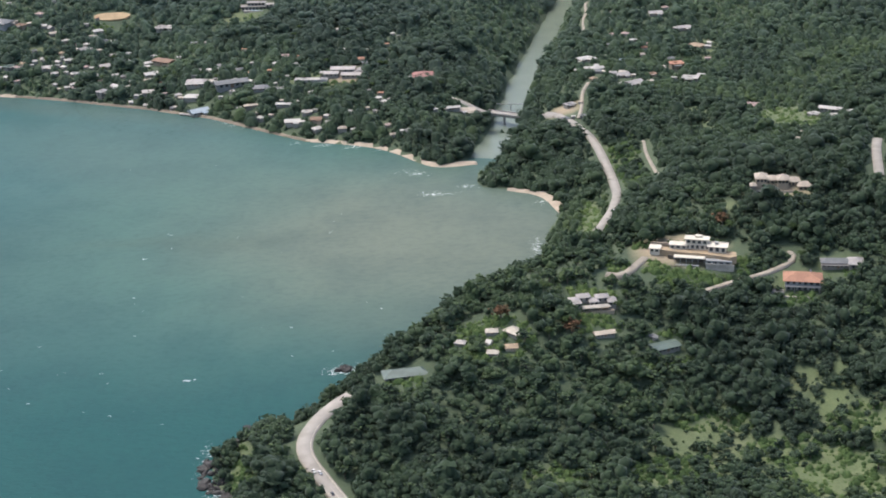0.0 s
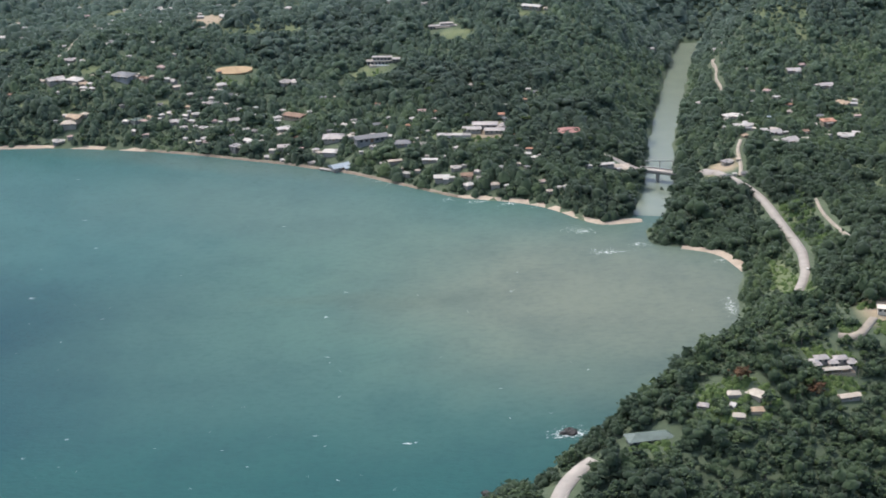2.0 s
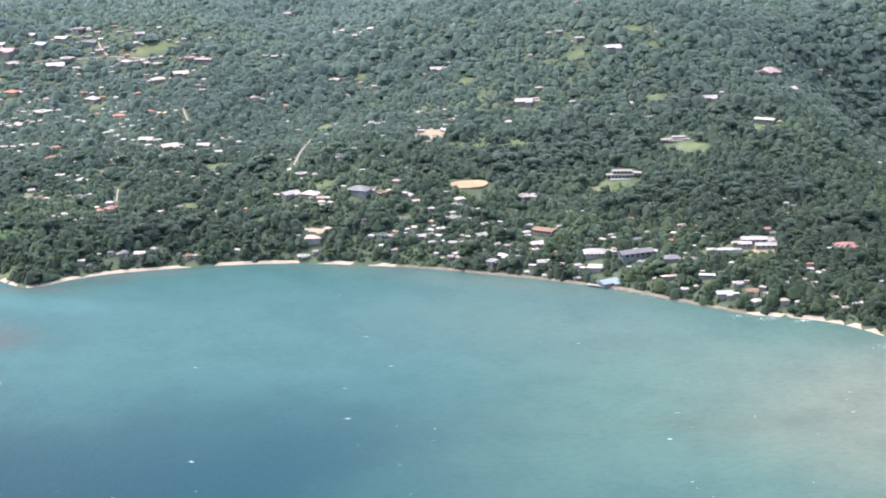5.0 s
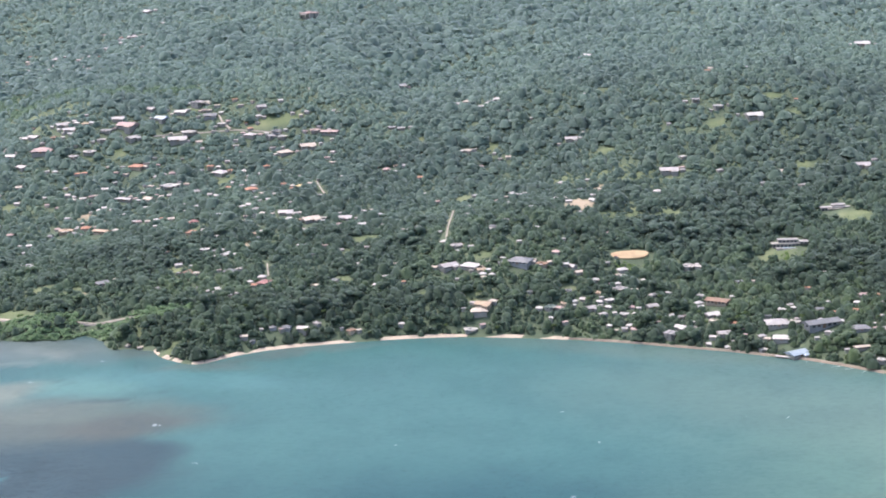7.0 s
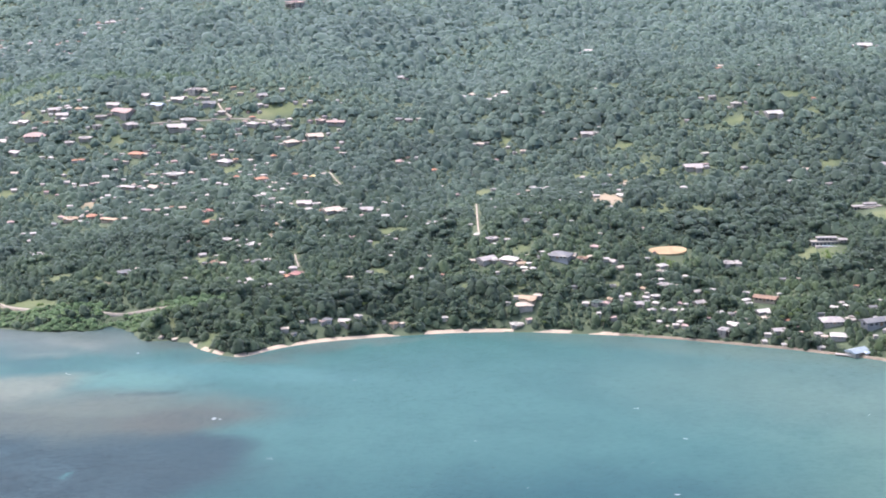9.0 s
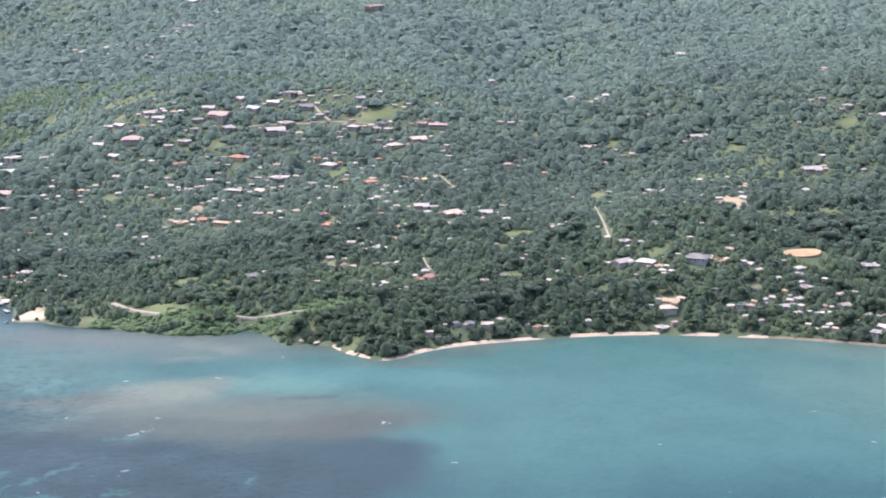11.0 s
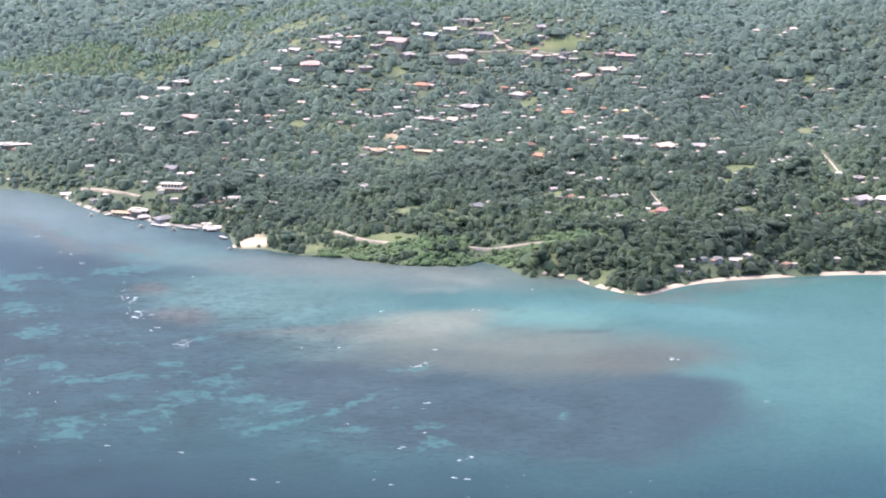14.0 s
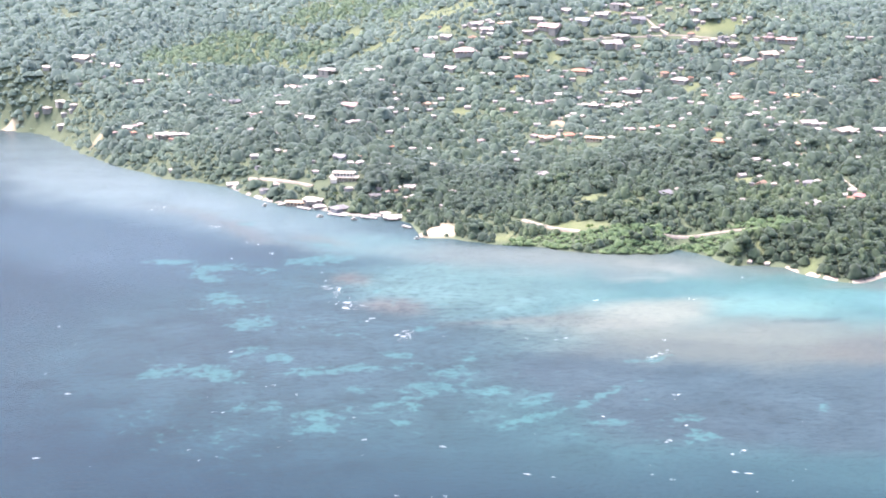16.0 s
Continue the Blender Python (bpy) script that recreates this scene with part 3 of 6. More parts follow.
# small lawns and fields all over the hillside
lawns = random.Random(4)
for k in range(60):
    x, y = lawns.uniform(-570, -60), lawns.uniform(800, 1110)
    CLEARINGS.append((x, y, lawns.uniform(3.0, 7), lawns.uniform(2.4, 5.0), lawns.uniform(-20, 20), lawns.choice(('grass', 'grass', 'scrub', 'bare' if k % 5 == 0 else 'grass'))))
# more small roofs among the trees of the town and of the hillside
more = random.Random(11)
SCATTER = []
for x0, x1, y0, y1, count in ((-235, -15, 700, 800, 120), (-570, -330, 930, 1100, 190), (-420, -180, 810, 930, 80), (-640, -540, 880, 990, 34), (60, 130, 690, 800, 22), (-330, -60, 900, 1060, 40), (-760, -600, 990, 1110, 30), (-620, -480, 1210, 1330, 60), (-60, 60, 900, 1010, 12)):
    for k in range(count):
        x, y = more.uniform(x0, x1), more.uniform(y0, y1)
        if float(inland(np.array([x]), np.array([y]))[0]) > 6 and all(math.hypot(x - h[2], y - h[3]) > 4.0 for h in HOUSES + SCATTER):
            SCATTER.append((more.choice(("flat", "hip", "gable")), more.choice(("white", "white", "white", "grey", "grey", "beige", "slate", "orange", "pink")),
                            x, y, more.uniform(1.6, 4.0), more.uniform(-40, 40)))
# and close neighbours of the larger houses
for kind, colour, hx, hy, hw, turn in [h for h in HOUSES if h[3] > 660]:
    for k in range(more.choice((0, 1, 2, 3))):
        x, y = hx + more.choice((-1, 1)) * (0.55 * hw + more.uniform(1.2, 4.0)), hy + more.uniform(-2.5, 3.5)
        if float(inland(np.array([x]), np.array([y]))[0]) > 6 and all(math.hypot(x - h[2], y - h[3]) > 2.3 for h in HOUSES + SCATTER):
            SCATTER.append((more.choice(("flat", "hip", "gable")), more.choice(("white", "white", "white", "grey", "beige", "cream", "pink")), x, y, more.uniform(1.5, 3.4), more.uniform(-40, 40)))
PADS = [(x, y, 0.5 * w + 0.2) for _, _, x, y, w, _ in HOUSES] + [(x, y, 0.42 * w) for _, _, x, y, w, _ in SCATTER]
PADS += [(x, y - (2.4 if y > 620 else 1.4), 0.28 * w) for _, _, x, y, w, _ in HOUSES + SCATTER[::2]]
PADS += [(x, y - 4.6, 0.34 * w + 0.4) for _, _, x, y, w, _ in HOUSES if y > 660 and w > 6]
# plots of the larger buildings
PADS += [(x, y, r) for x, y, r in ((64, 472, 6), (70, 472, 7), (77, 473, 8), (85, 473, 8), (92, 472, 7), (64, 465, 4), (72, 464, 6), (80, 464, 6), (88, 464, 5), (46, 446, 8), (46, 440, 5), (113, 457, 7), (111, 451, 5),
                                   (127, 464, 7), (127, 460, 5), (117, 511, 9), (117, 505, 6), (-16, 420, 4.5), (-9, 421, 4.5), (-12, 416, 4), (-46, 735, 11), (-46, 725, 8), (-94, 830, 10), (-94, 821, 7),
                                   (-61, 870, 8), (-61, 862, 6), (-173, 837, 6), (-167, 837, 5.5), (-179, 837, 5.5), (-173, 830, 6), (10, 437, 5), (20, 436, 6), (51, 671, 5), (57, 668, 5))]
# stretches of sand along the bay: from x, to x, width
BEACHES = [(-34, 16, 2.2), (-110, -34, 0.5), (-215, -110, 0.3), (-388, -215, 1.6), (-398, -386, 1.4), (24, 47, 1.6)]
SAND_SPOTS = [(-545, 834, 9, 5), (-790, 1092, 5, 2.5)]
# oval reaches of the sea floor and of silt: x, y, half length, half width, turn, softness, strength, colour
SEA_PATCHES = [
    (-260, 690, 340, 130, 0, 0.5, 0.8, (0.044, 0.116, 0.111)),
    (-230, 510, 150, 82, 0, 0.7, 0.78, (0.009, 0.046, 0.060)),
    (-120, 415, 130, 110, 30, 0.6, 0.75, (0.022, 0.086, 0.081)),
    (-170, 495, 100, 45, 0, 0.7, 0.5, (0.010, 0.048, 0.062)),
    (-58, 568, 130, 100, 20, 0.6, 0.85, (0.066, 0.126, 0.104)),
    (0, 560, 75, 70, 10, 0.7, 0.85, (0.124, 0.142, 0.110)),
    (-125, 665, 85, 50, -30, 0.7, 0.5, (0.085, 0.126, 0.106)),
    (-90, 556, 42, 7, 4, 0.8, 0.35, (0.062, 0.088, 0.070)),
    (-592, 680, 80, 62, -16, 0.5, 0.75, (0.017, 0.032, 0.040)),
    (-655, 897, 120, 42, -42, 0.6, 0.85, (0.064, 0.108, 0.114)),
    (-695, 930, 90, 36, -50, 0.6, 0.8, (0.080, 0.116, 0.122)),
    (-700, 835, 80, 45, -45, 0.6, 0.6, (0.028, 0.056, 0.074)),
    (-745, 1005, 85, 40, -56, 0.6, 0.8, (0.080, 0.114, 0.120)),
    (-643, 848, 52, 6, -52, 0.7, 0.4, (0.068, 0.068, 0.058)),
    (-534, 748, 44, 36, 10, 0.5, 0.85, (0.050, 0.104, 0.100)),
    (-575, 812, 36, 22, -14, 0.5, 0.8, (0.054, 0.108, 0.108)),
    (-480, 784, 78, 21, -13, 0.6, 0.85, (0.084, 0.105, 0.098)),
    (-386, 740, 18, 7, 0, 0.7, 0.6, (0.072, 0.090, 0.082)),
    (-450, 626, 90, 52, -14, 0.16, 0.9, (0.023, 0.039, 0.047)),
    (-440, 672, 72, 22, -6, 0.5, 0.85, (0.057, 0.074, 0.064)),
    (-458, 692, 56, 15, -8, 0.6, 0.7, (0.078, 0.094, 0.080)),
    (-396, 664, 30, 15, 4, 0.5, 0.7, (0.054, 0.060, 0.052)),
    (-474, 714, 26, 13, 5, 0.5, 0.85, (0.115, 0.135, 0.112)),
    (-490, 699, 24, 7, 2, 0.5, 0.7, (0.098, 0.115, 0.098)),
    (-457, 770, 17, 6, -35, 0.6, 0.6, (0.110, 0.132, 0.118)),
    (-474, 757, 14, 4, -10, 0.6, 0.5, (0.100, 0.126, 0.112)),
    (-430, 714, 26, 13, -22, 0.45, 0.8, (0.064, 0.140, 0.128)),
    (-388, 722, 46, 12, -12, 0.6, 0.6, (0.050, 0.126, 0.126)),
    (-446, 725, 10, 1.8, -35, 0.5, 0.65, (0.030, 0.058, 0.058)),
    (-411, 692, 16, 1.8, -8, 0.5, 0.65, (0.030, 0.058, 0.058)),
    (-400, 703, 8, 2.6, -5, 0.6, 0.6, (0.034, 0.072, 0.074)),
    (-583, 756, 7, 7, -40, 0.6, 0.75, (0.068, 0.064, 0.054)),
    (-568, 723, 12, 10, -34, 0.6, 0.75, (0.068, 0.064, 0.054)),
    (-524, 705, 24, 5, 6, 0.6, 0.55, (0.066, 0.070, 0.058)),
    (-600, 825, 16, 6, -30, 0.7, 0.4, (0.070, 0.066, 0.056)),
    (-358, 752, 22, 5, 22, 0.6, 0.55, (0.050, 0.070, 0.066)),
    (-330, 762, 30, 4, 10, 0.7, 0.45, (0.085, 0.105, 0.095)),
    (-412, 764, 10, 6, -20, 0.7, 0.5, (0.060, 0.074, 0.066)),
    (-165, 738, 120, 12, -22, 0.8, 0.5, (0.076, 0.104, 0.086)),
]
# pale sand showing between the corals: x, y, half length, half width, turn
REEF_WEST = [(-662, 793, 11, 5.5, -4), (-639, 784, 10, 6, -4), (-643, 771, 11, 4.5, -47), (-599, 793, 13, 7, 5), (-631, 857, 4, 4, 32), (-600, 818, 6, 4, -9), (-620, 778, 5, 3, -9),
             (-633, 740, 11, 5.5, -46), (-621, 709, 8, 9, -16), (-620, 680, 5, 4, -4), (-609, 669, 6, 4.5, -20), (-631, 655, 12, 7, -31), (-647, 656, 8, 5, 48), (-573, 747, 3, 4, -22)]
REEF_MIDDLE = [(-589, 656, 19, 4.5, 1), (-602, 653, 3, 5.5, 13), (-584, 635, 4, 5, -14), (-569, 669, 4, 4.5, 19), (-551, 652, 6.5, 5, 8), (-557, 636, 10, 6.5, 14), (-566, 620, 4, 5, 22), (-542, 665, 6, 3, 55),
               (-536, 633, 4, 4.5, 27), (-524, 625, 8, 3, 60), (-539, 631, 7, 3, -35), (-618, 622, 4, 3.5, 5), (-609, 621, 3, 5, -4), (-595, 614, 5, 5, -22), (-594, 603, 5, 6, -4), (-570, 606, 4, 3, 0), (-575, 620, 4, 3, 17)]
REEF_EAST = [(-528, 605, 13, 3.5, 43), (-507, 624, 19, 2.6, 40), (-483, 661, 8, 3, 31), (-436, 610, 3, 4, -4), (-478, 589, 6, 5, -19), (-480, 604, 5, 4, 15), (-504, 603, 5, 4, 8), (-558, 697, 5, 3.5, 56)]
# where the swell breaks: x, y, half length, half width, turn, flecks
BREAKERS = [(-594, 757, 4, 9, 25, 14), (-587, 732, 5, 10, 30, 18), (-566, 693, 4, 5, 0, 8), (-579, 709, 3, 3, 0, 4), (-478, 661, 10, 4, 40, 8), (-682, 896, 9, 4, -55, 8), (-648, 855, 6, 4, -50, 5), (-626, 824, 5, 6, -50, 5),
            (-615, 804, 4, 3, 0, 3), (-453, 730, 3, 1, 0, 3), (-565, 550, 7, 1.5, 0, 4), (-468, 577, 4, 2, 0, 4), (-613, 642, 4, 2, 0, 3), (-626, 618, 3, 2, 0, 3), (-626, 677, 3, 2, 0, 3),
            (-11, 630, 8, 3, -25, 9), (-2, 605, 12, 2.4, 0, 16), (12, 611, 4, 2, 10, 6), (39, 590, 6, 3, 30, 5), (36, 545, 2, 8, 0, 6)]

# broken water: x, y, half length, half width, turn, strength
FOAM_SPOTS = [(-11, 630, 7, 3, -25, 0.2), (-2, 605, 8, 2.4, 0, 0.2), (11, 611, 4, 2.5, 10, 0.2), (-33, 449, 7, 4, 0, 0.25), (-70, 395, 3.6, 13, 10, 0.16), (-64, 379, 5, 8, 20, 0.2),
              (-592, 750, 3, 12, 25, 0.14), (-586, 728, 3, 8, 25, 0.13), (-565, 691, 4, 6, 0, 0.15), (-478, 664, 9, 2, 48, 0.14), (36, 545, 2, 10, 0, 0.18), (43, 592, 8, 2, 30, 0.18),
              (-45, 669, 30, 1.6, -18, 0.19), (-98, 706, 25, 1.4, -40, 0.18)]

# bushes: place, half sizes, how thick
SHRUB_BEDS = [(66, 467, 7, 4, 1.0), (76, 465, 6, 2.5, 0.9), (82, 459, 15, 5.5, 1.2), (57, 464, 5, 7, 1.0), (99, 467, 5, 6, 1.0), (78, 481, 16, 2.5, 0.9), (46, 452, 9, 3, 0.9), (66, 425, 9, 3.5, 1.0), (66, 436, 7, 3, 0.9), (14, 431, 13, 10, 0.8), (46, 438.5, 9, 3.5, 1.0), (113, 450, 9, 3, 0.5), (128, 459, 9, 3, 0.35), (116, 503, 11, 4, 0.5),
              (78, 402, 13, 5, 0.6), (28, 377, 9, 6, 0.7), (62, 378, 14, 9, 0.6), (106, 372, 17, 12, 0.4), (95, 386, 14, 7, 0.6), (118, 392, 13, 9, 0.5), (57, 546, 5, 36, 0.35), (77, 618, 6, 42, 0.7),
              (-58, 387, 5, 14, 0.5), (-173, 827, 13, 5, 0.35), (-46, 724, 12, 5, 0.4), (-94, 820, 10, 4, 0.3), (144, 616, 14, 30, 0.2), (-12, 415, 8, 3, 0.6), (-40, 372, 3, 16, 0.4), (-486, 820, 12, 3, 0.08)]
RUST_TREES = [(17, 438.6), (38.2, 433.5), (93.5, 489.5)]
PADS += [(x, y, 1.6) for x, y in RUST_TREES]
PADS += [(-596 + 3.6 * k, 903, 4.2) for k in range(5)] + [(-592 + 4 * k, 897, 2.6) for k in range(3)]

# ---------------------------------------------------------------- ground, sea, woods
def mesh_from(name, verts, faces, mat, attributes=None, smooth_shade=True):
    """A mesh from arrays of corners and of equal-sided faces."""
    me = bpy.data.meshes.new(name)
    verts, faces = np.asarray(verts, np.float32), np.asarray(faces, np.int32)
    n, k = faces.shape
    me.vertices.add(len(verts))
    me.vertices.foreach_set("co", verts.ravel())
    me.loops.add(n * k)
    me.loops.foreach_set("vertex_index", faces.ravel())
    me.polygons.add(n)
    me.polygons.foreach_set("loop_start", np.arange(0, n * k, k, dtype=np.int32))
    me.polygons.foreach_set("loop_total", np.full(n, k, np.int32))
    me.polygons.foreach_set("use_smooth", np.full(n, smooth_shade))
    me.update(calc_edges=True)
    for key, values in (attributes or {}).items():
        me.attributes.new(key, "FLOAT", "POINT").data.foreach_set("value", np.asarray(values, np.float32).ravel())
    me.materials.append(mat)
    return me


def grid_faces(nx, ny):
    i = np.arange(nx * ny).reshape(ny, nx)
    return np.stack([i[:-1, :-1], i[:-1, 1:], i[1:, 1:], i[1:, :-1]], -1).reshape(-1, 4)


def clear_value(X, Y, only=""):
    """How open the ground is: 1 in a clearing, 0 in the wood."""
    v = np.zeros(np.shape(X))
    for x, y, rx, ry, turn, kind in CLEARINGS:
        c, s = math.cos(radians(turn)), math.sin(radians(turn))
        u, w = (X - x) * c + (Y - y) * s, (Y - y) * c - (X - x) * s
        if kind == "mangrove" or only not in ("", kind):
            continue
        e = np.hypot(u / rx, w / ry) + 0.12 * ripple(X, Y, 5.0, x)
        v = np.maximum(v, np.clip((1.12 - e) / 0.24, 0, 1) * {"scrub": 0.8, "meadow": 0.66}.get(kind, 1.0))
    return v


def scrub_value(X, Y):
    v = np.zeros(np.shape(X))
    for x, y, rx, ry, turn, kind in CLEARINGS:
        if kind in ("scrub", "mangrove"):
            v = np.maximum(v, (np.hypot((X - x) / rx, (Y - y) / ry) < 1.25) * (1.0 if kind == "mangrove" else 0.4))
    return v


def road_distance(X, Y):
    best = np.full(np.shape(X), 1e9)
    for width, pts in ROADS.values():
        best = np.minimum(best, line_distance(X, Y, pts) - width / 2)
    return best


xs = np.concatenate([np.arange(-3400, -900, 60), np.arange(-900, 300, 6), np.arange(300, 2600, 60)])
ys = np.concatenate([np.arange(250, 1200, 6), np.arange(1200, 1700, 14), np.arange(1700, 4600, 60)])
GX, GY = np.meshgrid(xs, ys)
GZ = terrain(GX, GY)
shore = inland(GX, GY)

ground_mat, t, b = material("ground")
vec = world_place(t)
fine, broad = noise_node(t, 1.3, 5, 0.7, vec), noise_node(t, 0.06, 4, 0.6, vec)
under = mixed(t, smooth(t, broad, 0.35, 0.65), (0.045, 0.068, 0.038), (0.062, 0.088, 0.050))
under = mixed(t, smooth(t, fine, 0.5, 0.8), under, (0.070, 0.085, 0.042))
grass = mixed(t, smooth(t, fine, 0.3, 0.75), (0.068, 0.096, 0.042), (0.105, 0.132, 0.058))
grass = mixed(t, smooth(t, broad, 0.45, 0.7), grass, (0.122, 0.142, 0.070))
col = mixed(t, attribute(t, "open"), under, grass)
earth = mixed(t, fine, (0.19, 0.155, 0.105), (0.32, 0.265, 0.19))
col = mixed(t, attribute(t, "bare"), col, earth)
sand = mixed(t, fine, (0.40, 0.325, 0.23), (0.54, 0.455, 0.345))
col = mixed(t, attribute(t, "beach"), col, sand)
t.links.new(col, b.inputs["Base Color"])
b.inputs["Roughness"].default_value = 0.95
bump(t, b, fine, 0.6, 0.4)

beach_here = np.zeros(GX.shape)
for x, y, rx, ry in SAND_SPOTS:
    e = np.hypot((GX - x) / rx, (GY - y) / ry) + 0.15 * ripple(GX, GY, 6.0, y)
    beach_here = np.maximum(beach_here, np.clip((1.1 - e) / 0.25, 0, 1))
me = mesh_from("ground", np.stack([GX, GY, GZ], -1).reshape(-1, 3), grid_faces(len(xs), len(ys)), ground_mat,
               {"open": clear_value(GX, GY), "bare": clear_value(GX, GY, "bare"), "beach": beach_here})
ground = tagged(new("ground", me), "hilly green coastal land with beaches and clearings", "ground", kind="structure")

# the sea: one sheet, its colours given by depth, reef and the river's silt
def lattice(X, Y, size, seed, octaves=4):
    """Fractal unevenness between about -1 and 1."""
    table = np.random.default_rng(seed).uniform(-1, 1, (128, 128))
    out, gain = np.zeros(np.shape(X)), 1.0
    for _ in range(octaves):
        a, c = X / size + 31.7, Y / size + 12.3
        i, j = np.floor(a).astype(int), np.floor(c).astype(int)
        f, h = a - i, c - j
        f, h = f * f * (3 - 2 * f), h * h * (3 - 2 * h)
        q = [table[(i + k) % 128, (j + m) % 128] for k, m in ((0, 0), (1, 0), (0, 1), (1, 1))]
        out += gain * ((q[0] * (1 - f) + q[1] * f) * (1 - h) + (q[2] * (1 - f) + q[3] * f) * h)
        size, gain = size * 0.5, gain * 0.55
    return out


def oval(X, Y, x, y, rx, ry, turn, edge, torn=0.0):
    """1 inside an oval, fading to 0 across its soft edge."""
    c, s_ = math.cos(radians(turn)), math.sin(radians(turn))
    dx, dy = X - x, Y - y
    r = np.hypot((dx * c + dy * s_) / rx, (dy * c - dx * s_) / ry) + torn
    f = np.clip((1 + edge - r) / (2 * edge), 0, 1)
    return f * f * (3 - 2 * f)


sx = np.concatenate([np.arange(-4600, -900, 400), np.arange(-900, -760, 10), np.arange(-760, 120, 5), np.arange(120, 400, 14), np.arange(400, 3000, 400)])
sy = np.concatenate([np.arange(-2600, 200, 400), np.arange(200, 440, 8), np.arange(440, 860, 4.2), np.arange(860, 1300, 8), np.arange(1300, 3000, 400)])
SXG, SYG = np.meshgrid(sx, sy)
WX, WY = SXG + 11 * lattice(SXG, SYG, 95, 1) + 3 * lattice(SXG, SYG, 17, 2), SYG + 9 * lattice(SXG, SYG, 80, 3) + 3 * lattice(SXG, SYG, 14, 4)
bed = np.empty(SXG.shape + (4,))
bed[:] = (0.0075, 0.0205, 0.030, 1)
for *place, amount, tone in SEA_PATCHES:
    f = (oval(WX, WY, *place) * amount)[..., None]
    bed[..., :3] = bed[..., :3] * (1 - f) + np.array(tone) * f
# the reef: mottled coral, broken by pale sand
reef = np.maximum(oval(WX, WY, -600, 670, 95, 115, -25, 0.4), 0.8 * oval(WX, WY, -480, 610, 80, 45, -10, 0.4))
speck = np.clip(lattice(SXG, SYG * 1.4, 13, 5, 3), -1, 1)
bed[..., :3] *= 1 + (0.24 * reef * speck)[..., None]
SX2, SY2 = SXG + 3 * lattice(SXG, SYG, 21, 7, 3), SYG + 2 * lattice(SXG, SYG, 18, 8, 3)
pale = 0.5 * reef * np.clip(0.5 + 0.9 * lattice(SXG, SYG * 1.5, 30, 9, 3), 0, 1)
for x, y, rx, ry, turn in REEF_WEST + REEF_MIDDLE + REEF_EAST:
    pale = np.maximum(pale, oval(SX2, SY2, x, y, 1.25 * rx, 1.25 * ry, turn, 0.8))

sea_mat, t, b = material("sea_water")
vec = world_place(t)
tone = node(t, "Attribute")
tone.attribute_name = "bed"
col = tone.outputs["Color"]
# pale sand in ragged patches between the corals
ragged = noise_node(t, 0.24, 6, 0.62, world_place(t, (0.95, 1.0, 1)))
sandy = smooth(t, calc(t, "ADD", calc(t, "MULTIPLY", attribute(t, "sand"), 0.7), calc(t, "MULTIPLY", ragged, 1.7)), 1.2, 1.55)
col = mixed(t, calc(t, "MULTIPLY", sandy, 0.5), col, (0.036, 0.118, 0.118))
coral = noise_node(t, 0.30, 5, 0.7, world_place(t, (0.8, 1.2, 1), (40, 9, 0)))
col = mixed(t, calc(t, "MULTIPLY", smooth(t, coral, 0.48, 0.62), calc(t, "MULTIPLY", attribute(t, "reef"), 0.5)), col, (0.008, 0.018, 0.026))
swell = noise_node(t, 0.035, 5, 0.65, vec)
col = mixed(t, calc(t, "MULTIPLY", smooth(t, swell, 0.35, 0.75), 0.22), col, (0.011, 0.036, 0.048))
grain = noise_node(t, 0.4, 4, 0.65, world_place(t, (0.7, 1.1, 1)))
col = mixed(t, calc(t, "MULTIPLY", smooth(t, grain, 0.4, 0.75), 0.16), col, (0.008, 0.026, 0.036))
surf = noise_node(t, 0.9, 5, 0.75, world_place(t, (0.6, 1.3, 1)))
foam = smooth(t, calc(t, "ADD", surf, calc(t, "MULTIPLY", attribute(t, "surf"), 0.22)), 0.66, 0.76)
foam = calc(t, "MULTIPLY", foam, smooth(t, attribute(t, "surf"), 0.02, 0.4))
col = mixed(t, calc(t, "MULTIPLY", foam, 0.6), col, (0.72, 0.75, 0.75))
t.links.new(col, b.inputs["Base Color"])
b.inputs["IOR"].default_value = 1.33
b.inputs["Specular IOR Level"].default_value = 0.06
t.links.new(calc(t, "ADD", calc(t, "MULTIPLY", foam, 0.5), 0.22), b.inputs["Roughness"])
chop = noise_node(t, 0.55, 4, 0.6, world_place(t, (0.7, 1.2, 1)))
bump(t, b, chop, 0.5, 0.5)
surf_here = np.zeros(SXG.shape)
for x, y, rx, ry, turn, force in FOAM_SPOTS:
    surf_here = np.maximum(surf_here, oval(SXG, SYG, x, y, rx, ry, turn, 0.6) * min(1.0, force * 4.5))
me = mesh_from("sea", np.stack([SXG, SYG, np.zeros(SXG.shape)], -1).reshape(-1, 3), grid_faces(len(sx), len(sy)), sea_mat, {"surf": surf_here, "sand": pale, "reef": reef})
me.attributes.new("bed", "FLOAT_COLOR", "POINT").data.foreach_set("color", bed.astype(np.float32).ravel())
tagged(new("sea", me), "turquoise bay water with brown river silt and dark reef", "sea", kind="structure")

